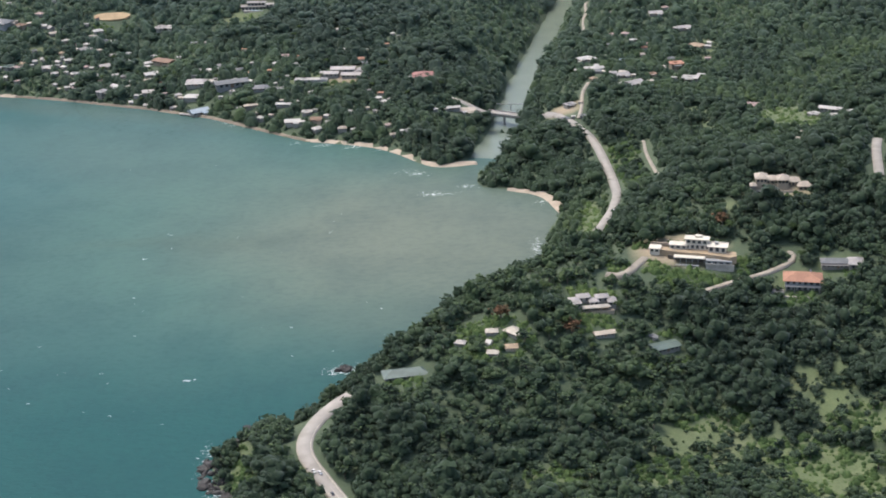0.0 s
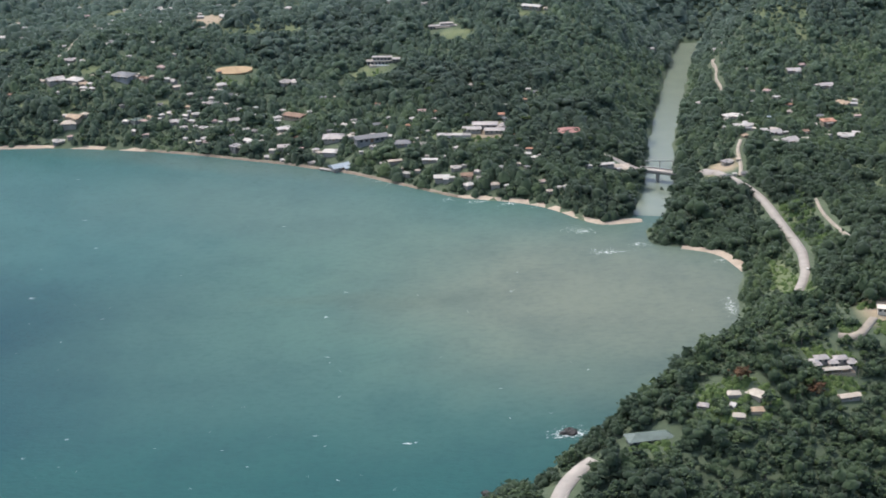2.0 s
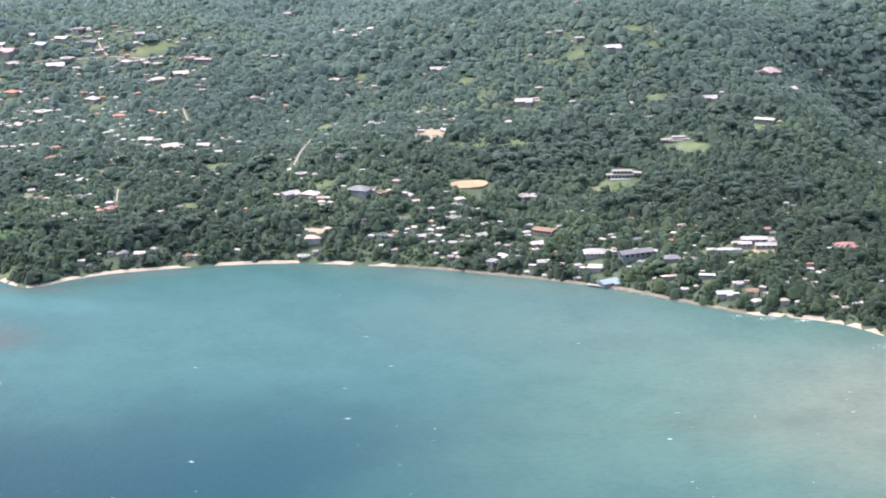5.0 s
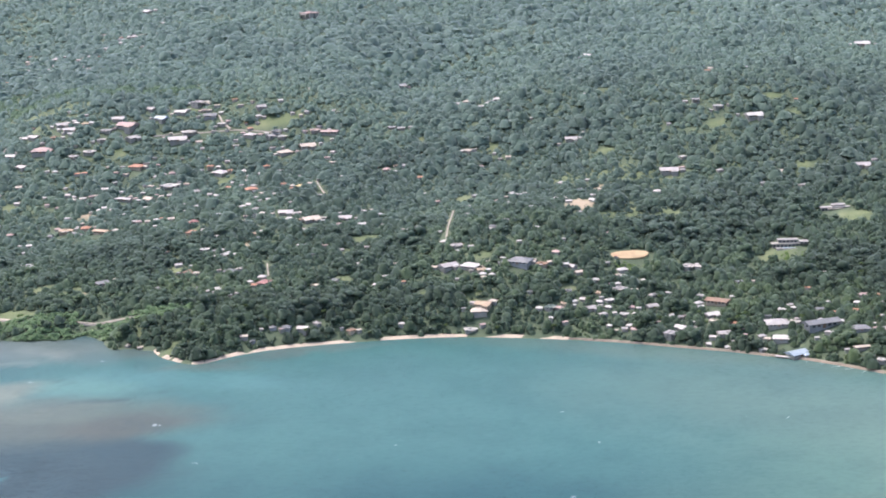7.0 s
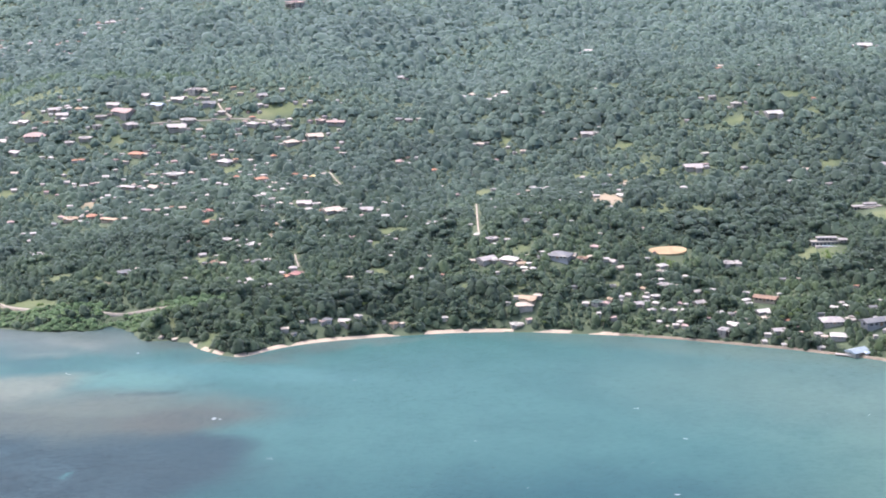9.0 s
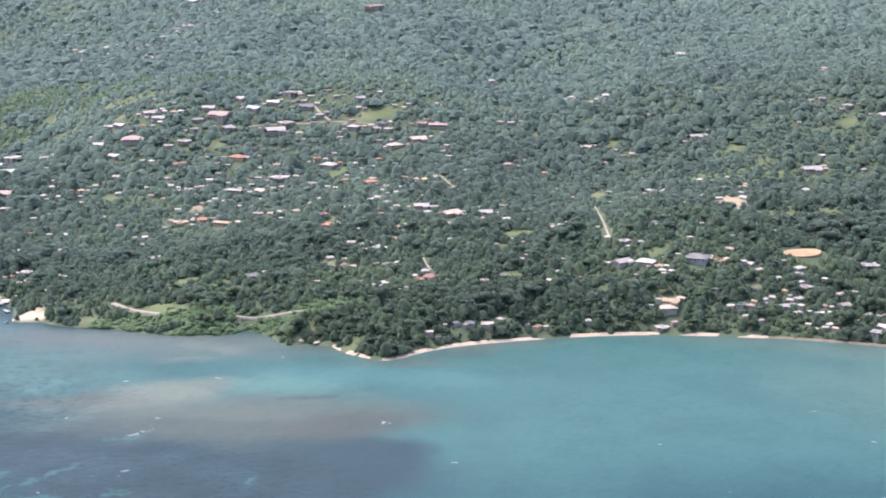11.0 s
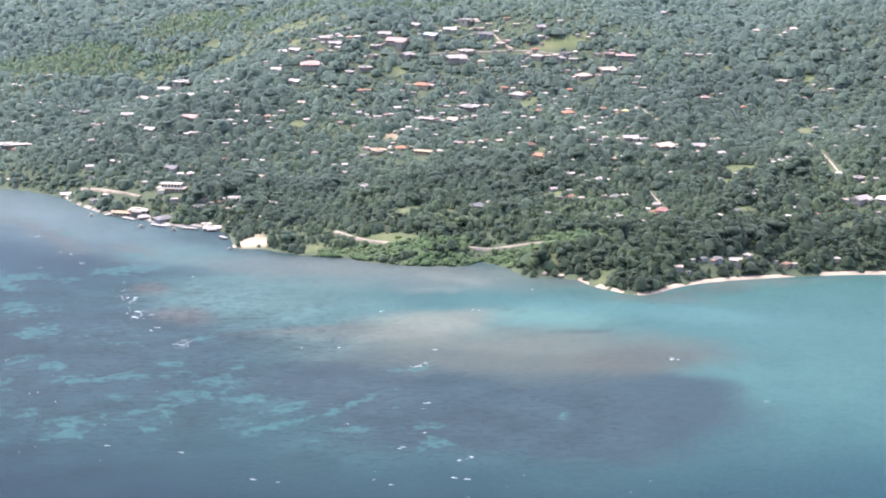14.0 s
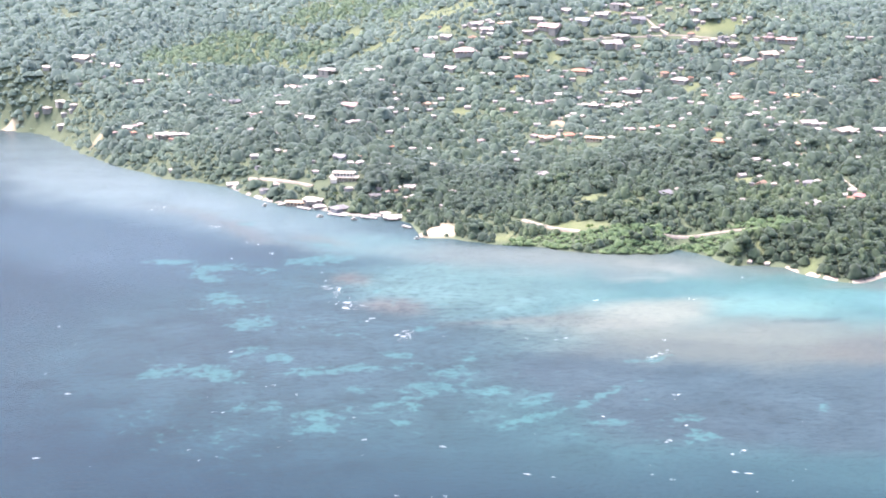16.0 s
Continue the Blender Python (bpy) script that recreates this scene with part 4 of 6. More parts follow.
# whitecaps: crests of broken foam, each a few ragged ridges
foam_mat = surface("sea_foam", (0.46, 0.51, 0.52), 0.9, 0.15, 3.0)
foam_rng = np.random.default_rng(17)
FX, FY = foam_rng.uniform(-720, 40, 5200), foam_rng.uniform(330, 800, 5200)
windy = 0.5 + 0.5 * lattice(FX, FY, 70, 10, 2)
keep = (foam_rng.uniform(0, 1, 5200) < 0.03 + 0.34 * windy * np.clip((np.where(FX < -470, 730, 620) - FY) / 200, 0, 1)) & (inland(FX, FY) < -14 - 30 * (FX > -420) * (FY > 640))
FX, FY = [FX[keep]], [FY[keep]]
for x, y, rx, ry, turn, n in BREAKERS:
    c, s_ = math.cos(radians(turn)), math.sin(radians(turn))
    u, w = foam_rng.uniform(-1, 1, n) * rx, foam_rng.uniform(-1, 1, n) * ry
    FX.append(x + u * c - w * s_)
    FY.append(y + u * s_ + w * c)
verts, faces = [], []
for x, y in zip(np.concatenate(FX), np.concatenate(FY)):
    size = foam_rng.gamma(2.0, 0.13)
    for k in range(foam_rng.integers(1, 4)):
        px, py = x + foam_rng.normal(0, 1.3) * size, y + foam_rng.normal(0, 0.7) * size
        a, long_, deep = foam_rng.normal(0, 0.25), size * foam_rng.uniform(0.5, 1.9), size * foam_rng.uniform(0.10, 0.28)
        n = len(verts)
        for m in range(6):
            e = 2 * math.pi * m / 6
            u, w = long_ * math.cos(e) * foam_rng.uniform(0.6, 1.2), deep * math.sin(e) * foam_rng.uniform(0.5, 1.3)
            verts.append((px + u * math.cos(a) - w * math.sin(a), py + u * math.sin(a) + w * math.cos(a), 0.02))
        verts.append((px, py, 0.03 + 0.18 * size))
        faces += [(n + m, n + (m + 1) % 6, n + 6) for m in range(6)]
tagged(new("whitecaps", mesh_from("whitecaps", verts, faces, foam_mat)), "small white crests of foam on choppy water", "foam", kind="stuff")


# the river, brown-green with silt
river_mat, t, b = material("river_water")
vec = world_place(t)
silt = noise_node(t, 0.05, 4, 0.6, vec)
t.links.new(mixed(t, silt, (0.105, 0.135, 0.105), (0.15, 0.175, 0.135)), b.inputs["Base Color"])
b.inputs["Roughness"].default_value, b.inputs["IOR"].default_value = 0.22, 1.33
bump(t, b, noise_node(t, 0.8, 3, 0.6, vec), 0.25, 0.3)
rp = np.array(RIVER[1:] + [(94, 968)], float)
ra = np.gradient(rp, axis=0)
ra /= np.hypot(*ra.T)[:, None]
rs = np.stack([-ra[:, 1], ra[:, 0]], 1)
rows = np.stack([np.concatenate([rp + rs * k, np.full((len(rp), 1), 0.05)], 1) for k in (-9, 0, 9)], 1)
tagged(new("river", mesh_from("river", rows.reshape(-1, 3), grid_faces(3, len(rp)), river_mat)), "slow grey-green silty river water", "river", kind="structure")


# sand along the water's edge
SAND = surface("beach_sand", (0.36, 0.305, 0.24), 0.95, 0.25, 1.2, wear=(0.34, 0.26, 0.18))


def beach(pts, width, mat=SAND, name="beach", label="narrow strip of pale sand along the water"):
    """A strip of sand that rises out of the water and ends under the trees."""
    p = np.array(pts, float)
    for _ in range(2):
        q = [p[0]]
        for a, c in zip(p[:-1], p[1:]):
            q += [a * 0.75 + c * 0.25, a * 0.25 + c * 0.75]
        p = np.array(q + [p[-1]])
    u = np.gradient(p, axis=0)
    u /= np.hypot(*u.T)[:, None]
    side = np.stack([u[:, 1], -u[:, 0]], 1)
    n = np.arange(len(p))
    w = width * (1 + 0.35 * np.sin(n * 0.9) * np.sin(n * 0.37 + 1)) * np.clip(np.minimum(n, n[::-1]) / 3, 0.15, 1)
    rows = np.stack([np.concatenate([p + side * (k * w + o)[:, None], np.full((len(p), 1), z)], 1)
                     for k, o, z in ((0, -1.2 + 0 * w, -0.5), (0, 0 * w, 0.10), (0.5, 0 * w, 0.42), (1.0, 0.3 + 0 * w, 0.85), (1.0, 1.5 + 0 * w, 0.6))], 1)
    me = mesh_from(name, rows.reshape(-1, 3), grid_faces(5, len(p)), mat)
    tagged(new(name, me), label, name, kind="structure")


def coast_between(coast, x0, x1):
    return [p for p in coast if x0 <= p[0] <= x1]


beach(coast_between(COAST_BAY, -62, 20), 2.6)
DARK_SAND = surface("dark_wet_sand", (0.20, 0.165, 0.125), 0.9, 0.3, 1.2)
beach(coast_between(COAST_BAY, -142, -55), 0.5, DARK_SAND, "beach", "dark wet strip of shore below the trees")
beach(coast_between(COAST_BAY, -215, -138), 0.35, DARK_SAND, "beach", "dark wet strip of shore below the houses")
beach(coast_between(COAST_BAY, -391, -208) + COAST_WEST[:2], 2.1)
beach(COAST_EAST[-4:-1], 2.4)
QUAY = surface("pale_quay", (0.28, 0.262, 0.235), 0.9, 0.3, 1.2)
beach(coast_between(COAST_WEST, -648, -560), 1.3, QUAY, "seawall", "low pale concrete seawall by the houses")


# woods
def lump(level, seed, flat, rough, lobes):
    bm = bmesh.new()
    bmesh.ops.create_icosphere(bm, subdivisions=level, radius=1.0)
    V = np.array([v.co[:] for v in bm.verts])
    F = np.array([[v.index for v in f.verts] for f in bm.faces])
    bm.free()
    F = F[V[F][:, :, 2].mean(1) > -0.6]
    used = np.unique(F)
    F = np.searchsorted(used, F)
    V = V[used]
    r = np.array([1 + 1.6 * rough * noise.noise(Vector(v) * lobes + Vector((seed * 7.1, seed * 3.3, seed))) for v in V])
    V = V * r[:, None]
    V[:, 2] = np.where(V[:, 2] > 0, V[:, 2] * flat, V[:, 2] * 0.6)
    return V, F


def crown_shape(seed, lobes, leaves, spread=0.34):
    """Corners and triangles of one uneven crown of radius about 1: leaf masses grown into one another, with loose sprays of leaves all over."""
    r = random.Random(seed)
    Vs, Fs, base, masses = [], [], 0, []
    for k in range(lobes):
        V, F = lump(1, seed + 0.37 * k, r.uniform(0.7, 1.0), 0.35, 1.9)
        size = r.uniform(0.42, 0.62) if lobes < 6 else r.uniform(0.28, 0.44)
        a, d = 2.4 * k + r.uniform(-0.5, 0.5), r.uniform(0.28, 0.62) if lobes < 6 else r.uniform(0.1, 0.8)
        c = np.array([d * math.cos(a), d * math.sin(a), r.uniform(-0.15, 0.5) - d * 0.35])
        masses.append((c, size))
        Vs.append(V * size + c)
        Fs.append(F + base)
        base += len(V)
    for k in range(leaves):
        c, size = masses[k % lobes]
        z, a = r.uniform(-0.25, 1.0), r.uniform(0, 2 * math.pi)
        out = np.array([math.cos(a) * math.sqrt(1 - z * z), math.sin(a) * math.sqrt(1 - z * z), z])
        p = c + out * size * r.uniform(0.88, 1.16) * np.array([1, 1, 0.85])
        q = [p + np.array([r.gauss(0, 1), r.gauss(0, 1), r.gauss(0, 0.7)]) * spread * size for _ in range(3)]
        Vs.append(np.array(q))
        Fs.append(np.array([[base, base + 1, base + 2]]))
        base += 3
    return np.concatenate(Vs), np.concatenate(Fs)


# hollows with older, darker trees: x, y, half sizes
HOLLOWS = [(-505, 1215, 80, 24), (-330, 1215, 70, 22), (-640, 1095, 40, 22), (-250, 1110, 45, 25), (-150, 1080, 40, 30), (-60, 1060, 50, 30), (-120, 870, 40, 16), (-60, 800, 60, 20), (-330, 800, 60, 12)]


def canopy_dome(seed, rise, leaves, spread=0.3, stir=0.45):
    """A crown of a closed canopy: a low lumpy dome that runs into its neighbours, under loose sprays of leaves."""
    r = random.Random(seed)
    V = [(r.uniform(-0.15, 0.15), r.uniform(-0.15, 0.15), rise)]
    for ring, low in ((0.62, 0.62 * rise), (1.15, -0.55)):
        for k in range(6):
            a, d = 2 * math.pi * (k + 0.5 * (ring > 1)) / 6 + r.uniform(-0.25, 0.25), ring * r.uniform(0.75, 1.2)
            V.append((d * math.cos(a), d * math.sin(a), low + r.uniform(-0.18, 0.18)))
    F = [(0, 1 + k, 1 + (k + 1) % 6) for k in range(6)]
    for k in range(6):
        a, c = 1 + k, 1 + (k + 1) % 6
        F += [(a, a + 6, c), (c, a + 6, c + 6)]
    V, base = [np.array(V)], len(V)
    for k in range(leaves):
        a, d = 2.4 * k + r.uniform(-0.5, 0.5), math.sqrt(r.uniform(0.02, 1.1))
        p = np.array([d * math.cos(a), d * math.sin(a), (rise * (1 - d * d) if d < 0.62 else 0.62 * rise - 1.6 * (d - 0.62)) + 0.05 + r.uniform(0, 0.5) * stir])
        V.append(np.array([p + np.array([r.gauss(0, 1), r.gauss(0, 1), r.gauss(0, stir)]) * spread for _ in range(3)]))
        F.append((base, base + 1, base + 2))
        base += 3
    return np.concatenate(V), np.array(F)


def growth(X, Y):
    """How tall and dark the wood stands, 0 to 1, in broad patches."""
    v = 0.42 * ripple(X, Y, 46.0, 1.3) + 0.35 * ripple(X + 0.4 * Y, Y, 19.0, 5.1) + 0.4 * ripple(X - 0.3 * Y, Y, 105.0, 3.3)
    for x, y, rx, ry in HOLLOWS:
        v = v + 0.7 * np.exp(-((X - x) / rx) ** 2 - ((Y - y) / ry) ** 2)
    return np.clip(0.5 + 0.75 * v, 0, 1)


def plant(px, py, radius, shapes, rng, lift=0.7, tall=1.0):
    """All crowns of a wood at once: corners, faces and a tint for each crown."""
    pick = rng.integers(0, len(shapes), len(px))
    pz = terrain(px, py)
    # farther crowns differ less in tint and take on more painted haze
    turn, tint = rng.uniform(0, 2 * math.pi, len(px)), np.where(py > 880, 0.28, 0.42) * rng.uniform(0, 1, len(px)) + 0.58 * (1 - growth(px, py))
    haze_share = np.clip((py - 640) / 520 + rng.uniform(-0.12, 0.12, len(px)), 0, 1) ** 1.5
    grow = rng.uniform(0.8, 1.35, len(px)) * tall
    verts, faces, tints, ups, base = [], [], [], [], 0
    for k, (V, F) in enumerate(shapes):
        q = np.nonzero(pick == k)[0]
        c, s = np.cos(turn[q])[:, None], np.sin(turn[q])[:, None]
        r = radius[q][:, None]
        x = (V[:, 0] * c - V[:, 1] * s) * r + px[q][:, None]
        y = (V[:, 0] * s + V[:, 1] * c) * r + py[q][:, None]
        z = V[:, 2] * r * grow[q][:, None] + (pz[q] + radius[q] * lift)[:, None]
        verts.append(np.stack([x, y, z], -1).reshape(-1, 3))
        faces.append((F[None] + (np.arange(len(q)) * len(V))[:, None, None]).reshape(-1, 3) + base)
        tints.append(np.repeat(tint[q], len(V)))
        ups.append(np.repeat(haze_share[q], len(V)))
        base += len(q) * len(V)
    return np.concatenate(verts), np.concatenate(faces), np.concatenate(tints), np.concatenate(ups)


def in_view(X, Y):
    """The wedge of land that the flight overlooks."""
    return (X > np.maximum(-360 - 0.62 * (Y - 300), -890)) & (X < np.minimum(75 + 0.40 * (Y - 330), np.where(Y < 830, 262, 205))) & (Y < 1340 - 0.21 * X) | (Y < 640) & (Y > 340) & (X < 190) & (X > -90)


def mangrove_here(X, Y):
    m = np.zeros(np.shape(X), bool)
    for x, y, rx, ry, turn, kind in CLEARINGS:
        if kind == "mangrove":
            m |= np.hypot((X - x) / rx, (Y - y) / ry) < 1.3 + 0.1 * ripple(X, Y, 7.0, x)
    return m


def wood_places(x0, x1, y0, y1, step, rng, mangrove=False, size=0.0):
    """Places and radii of the crowns of a wood, clear of water, roads and houses."""
    X, Y = np.meshgrid(np.arange(x0, x1, step), np.arange(y0, y1, step))
    X = (X + rng.uniform(-0.45, 0.45, X.shape) * step).ravel()
    Y = (Y + rng.uniform(-0.45, 0.45, Y.shape) * step).ravel()
    keep = in_view(X, Y)
    X, Y = X[keep], Y[keep]
    R = rng.gamma(3.5, size / 3.5, len(X)).clip(size * 0.5, size * 2.0) * (1 + 0.25 * ripple(X, Y, 14.0, 4.0)) * (1 - 0.45 * clear_value(X, Y)) * (0.74 + 0.46 * growth(X, Y))
    d, dr, reach = inland(X, Y), line_distance(X, Y, RIVER), np.maximum(0.75 * R - 1.2, 0)
    margin = np.full(X.shape, 1.6)
    for a, c, w in BEACHES:
        margin = np.where((X > a) & (X < c) & (Y > 560), np.maximum(margin, w + 0.9), margin)
    if mangrove:
        keep = (d > 0.2) & mangrove_here(X, Y) & (clear_value(X, Y) < 0.5) & (road_distance(X, Y) > 0.8)
        return X[keep], Y[keep], R[keep]
    keep = (d > margin + reach) & (dr > 7.6 + 0.6 * reach) & ~mangrove_here(X, Y) & (road_distance(X, Y) > 1.9 + reach)
    keep &= clear_value(X, Y) < rng.uniform(0.2, 1.015, X.shape) + scrub_value(X, Y)
    X, Y, R, reach = X[keep], Y[keep], R[keep], reach[keep]
    keep = np.ones(X.shape, bool)
    for x, y, r in PADS:
        keep &= (X - x) ** 2 + (Y - y) ** 2 > (r + 0.6 + reach) ** 2
    for x, y, rx, ry in SAND_SPOTS:
        keep &= np.hypot((X - x) / rx, (Y - y) / ry) > 1.1
    return X[keep], Y[keep], R[keep]


# the second three tones are leaves paled and blued for distance haze
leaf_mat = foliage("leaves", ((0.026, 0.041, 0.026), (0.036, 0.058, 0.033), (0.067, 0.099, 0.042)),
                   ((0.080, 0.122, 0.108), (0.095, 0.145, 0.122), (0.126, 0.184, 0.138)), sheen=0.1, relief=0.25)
rng = np.random.default_rng(5)
BIG_NEAR = [crown_shape(11 + k, 9, 130, 0.36) for k in range(7)]
NEAR = [crown_shape(31 + k, 4, 40, 0.38) for k in range(8)]
BIG_MIDDLE = [crown_shape(51 + k, 4, 34, 0.32) for k in range(8)]
MIDDLE = [canopy_dome(71 + k, 0.7, 10, 0.32) for k in range(9)]
BIG_FAR = [canopy_dome(91 + k, 0.6, 18, 0.26, 0.35) for k in range(8)]
FAR = [canopy_dome(111 + k, 0.5, 7, 0.36, 0.35) for k in range(9)]


def wood(name, label, box_, step, shapes, size, tall=1.0, mangrove=False, mat=None, grown=0.0, lift=0.7):
    """One layer of a wood. grown: how far its crowns keep to the older patches."""
    X, Y, radius = wood_places(*box_, step, rng, mangrove, size)
    keep = rng.uniform(0, 1, len(X)) > grown * (1 - growth(X, Y))
    X, Y, radius = X[keep], Y[keep], radius[keep]
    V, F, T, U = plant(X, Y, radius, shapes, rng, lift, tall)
    ob = new(name, mesh_from(name, V, F, mat or leaf_mat, {"tint": T, "haze": U}))
    return tagged(ob, label, "woodland", kind="stuff")


wood("hill_woodland", "dense dark green broadleaf wood on the headland", (-90, 200, 300, 525), 2.8, NEAR, 1.72)
wood("hill_canopy", "large spreading dark green crowns on the headland", (-90, 200, 300, 525), 4.6, BIG_NEAR, 2.7, 0.9, grown=0.8)
wood("valley_woodland", "dark green wood between the headland and the river", (-90, 250, 525, 640), 2.3, MIDDLE, 1.45)
wood("valley_canopy", "large dark green crowns between headland and river", (-90, 250, 525, 640), 4.6, BIG_MIDDLE, 2.6, 0.9, grown=0.8)
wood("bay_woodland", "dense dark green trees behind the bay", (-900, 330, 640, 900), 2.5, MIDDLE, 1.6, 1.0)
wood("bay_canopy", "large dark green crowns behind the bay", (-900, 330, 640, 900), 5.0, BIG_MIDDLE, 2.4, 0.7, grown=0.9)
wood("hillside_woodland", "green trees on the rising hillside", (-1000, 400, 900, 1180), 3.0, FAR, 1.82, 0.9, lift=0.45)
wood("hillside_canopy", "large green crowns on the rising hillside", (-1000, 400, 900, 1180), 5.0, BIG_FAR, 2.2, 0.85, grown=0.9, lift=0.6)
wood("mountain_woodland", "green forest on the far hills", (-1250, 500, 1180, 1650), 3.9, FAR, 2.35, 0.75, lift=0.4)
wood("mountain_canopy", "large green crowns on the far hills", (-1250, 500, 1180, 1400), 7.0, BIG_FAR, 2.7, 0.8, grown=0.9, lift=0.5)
mangrove_mat = foliage("mangrove_leaves", ((0.050, 0.092, 0.045), (0.075, 0.125, 0.060), (0.110, 0.165, 0.080)), sheen=0.1, relief=0.5)
wood("mangroves", "low bright green mangrove thicket at the water's edge", (-560, -390, 775, 840), 1.5, FAR, 1.05, 0.6, True, mangrove_mat)


def shrubs(name, label, beds, step, size, mat):
    """Low bushes strewn over gardens and meadows, clear of the buildings."""
    X, Y = [], []
    for x, y, rx, ry, share in beds:
        n = int(4 * rx * ry * share / step ** 2)
        px, py = x + rng.uniform(-rx, rx, n), y + rng.uniform(-ry, ry, n)
        ok = (np.hypot((px - x) / rx, (py - y) / ry) < 1) & (road_distance(px, py) > 0.8) & (inland(px, py) > 1.0)
        for h in HOUSES:
            ok &= (px - h[2]) ** 2 + (py - h[3]) ** 2 > (0.45 * h[4] + 0.4) ** 2
        X.append(px[ok])
        Y.append(py[ok])
    X, Y = np.concatenate(X), np.concatenate(Y)
    V, F, T, U = plant(X, Y, rng.gamma(4.0, size / 4.0, len(X)).clip(size * 0.4, size * 2), MIDDLE, rng, lift=0.3, tall=0.8)
    tagged(new(name, mesh_from(name, V, F, mat, {"tint": T, "haze": U})), label, "shrubs", kind="stuff")


shrub_mat = foliage("shrub_leaves", ((0.040, 0.070, 0.028), (0.070, 0.112, 0.042), (0.115, 0.160, 0.060)), relief=0.5)
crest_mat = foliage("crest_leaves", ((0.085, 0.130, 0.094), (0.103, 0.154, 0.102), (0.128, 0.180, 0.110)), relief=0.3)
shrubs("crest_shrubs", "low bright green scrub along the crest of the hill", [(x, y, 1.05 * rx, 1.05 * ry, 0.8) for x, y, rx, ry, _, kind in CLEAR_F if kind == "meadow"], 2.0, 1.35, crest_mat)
hedge_line = ROADS['hill_road'][1]
hedge = [(a[0] + (c[0] - a[0]) * f - 0.5, a[1] + (c[1] - a[1]) * f + 2.1, 1.6, 0.9, 1.6) for a, c in zip(hedge_line[:5], hedge_line[1:6]) for f in (0.0, 0.25, 0.5, 0.75)]
shrubs("roadside_hedge", "dark green clipped hedge along the hill road", hedge, 0.8, 0.7, leaf_mat)
shrubs("garden_shrubs", "low green bushes in gardens and rough meadows", SHRUB_BEDS, 1.15, 0.75, shrub_mat)

# ---------------------------------------------------------------- roads
def spaced(pts, step):
    """Points along a line, rounded at its corners."""
    p = np.array(pts, float)
    for _ in range(2):
        q = [p[0]]
        for a, c in zip(p[:-1], p[1:]):
            q += [a * 0.75 + c * 0.25, a * 0.25 + c * 0.75]
        p = np.array(q + [p[-1]])
    d = np.concatenate([[0], np.cumsum(np.hypot(*np.diff(p, axis=0).T))])
    s = np.linspace(0, d[-1], max(3, int(d[-1] / step)))
    return np.stack([np.interp(s, d, p[:, 0]), np.interp(s, d, p[:, 1])], 1)


def ribbon(name, pts, width, mat, label, lift=0.3, parent=None, shift=0.0, high=None):
    """A strip laid on the land, with its edges turned down into it."""
    c = spaced(pts, 3.0)
    along = np.gradient(c, axis=0)
    along /= np.hypot(*along.T)[:, None]
    side = np.stack([-along[:, 1], along[:, 0]], 1)
    c = c + side * shift
    z = np.max([terrain(*(c + side * k * width / 2).T) for k in (-1, -0.5, 0, 0.5, 1)], 0)
    z = np.convolve(np.pad(z, 2, mode="edge"), np.ones(5) / 5, "valid") + lift
    if high is not None:
        z = np.maximum(z, high)
    offs = ((-0.58, -1.6), (-0.5, -0.02), (0.0, 0.05), (0.5, -0.02), (0.58, -1.6))
    rows = np.stack([np.concatenate([c + side * width * k, (z + dz)[:, None]], 1) for k, dz in offs], 1)
    me = mesh_from(name, rows.reshape(-1, 3), grid_faces(len(offs), len(c)), mat)
    ob = new(name, me)
    ob.parent = parent
    return tagged(ob, label, "road", kind="structure") if parent is None else ob


ASPHALT = surface("worn_asphalt", (0.28, 0.262, 0.235), 0.9, 0.2, 1.0, wear=(0.23, 0.21, 0.19))
GRAVEL = surface("pale_gravel", (0.30, 0.268, 0.22), 0.95, 0.25, 1.0)
LINE_PAINT = surface("road_paint", (0.70, 0.66, 0.52), 0.7, 0.3, 3.0)
for name, (width, pts) in ROADS.items():
    wide = width > 3.2
    road = ribbon("road", pts, width, ASPHALT if wide else GRAVEL,
                  "pale worn asphalt coast road with sandy shoulders" if wide else "pale narrow gravel lane between the trees")
    if name == "coast_road":
        ribbon("centre_line", pts, 0.14, LINE_PAINT, "", 0.38, road)
        for k in (-1, 1):
            ribbon("edge_line", pts, 0.12, LINE_PAINT, "", 0.36, road, k * width * 0.37)
        ribbon("kerb", pts, 0.3, GRAVEL, "", 0.62, road, width * 0.52)

# ---------------------------------------------------------------- building blocks
def part(name, bm, mat, parent, label=""):
    """Links a bmesh as one mesh object under a thing or part."""
    me = bpy.data.meshes.new(name)
    bm.to_mesh(me)
    bm.free()
    me.materials.append(mat)
    ob = new(name, me)
    ob.parent = parent
    if label:
        ob["label"] = label
    return ob


def box(x0, x1, y0, y1, z0, z1, bm=None, taper=0.0):
    bm = bm or bmesh.new()
    q = [bm.verts.new(p) for p in ((x0, y0, z0), (x1, y0, z0), (x1, y1, z0), (x0, y1, z0),
                                   (x0 + taper, y0 + taper, z1), (x1 - taper, y0 + taper, z1), (x1 - taper, y1 - taper, z1), (x0 + taper, y1 - taper, z1))]
    for f in ((3, 2, 1, 0), (4, 5, 6, 7), (0, 1, 5, 4), (1, 2, 6, 5), (2, 3, 7, 6), (3, 0, 4, 7)):
        bm.faces.new([q[k] for k in f])
    return bm


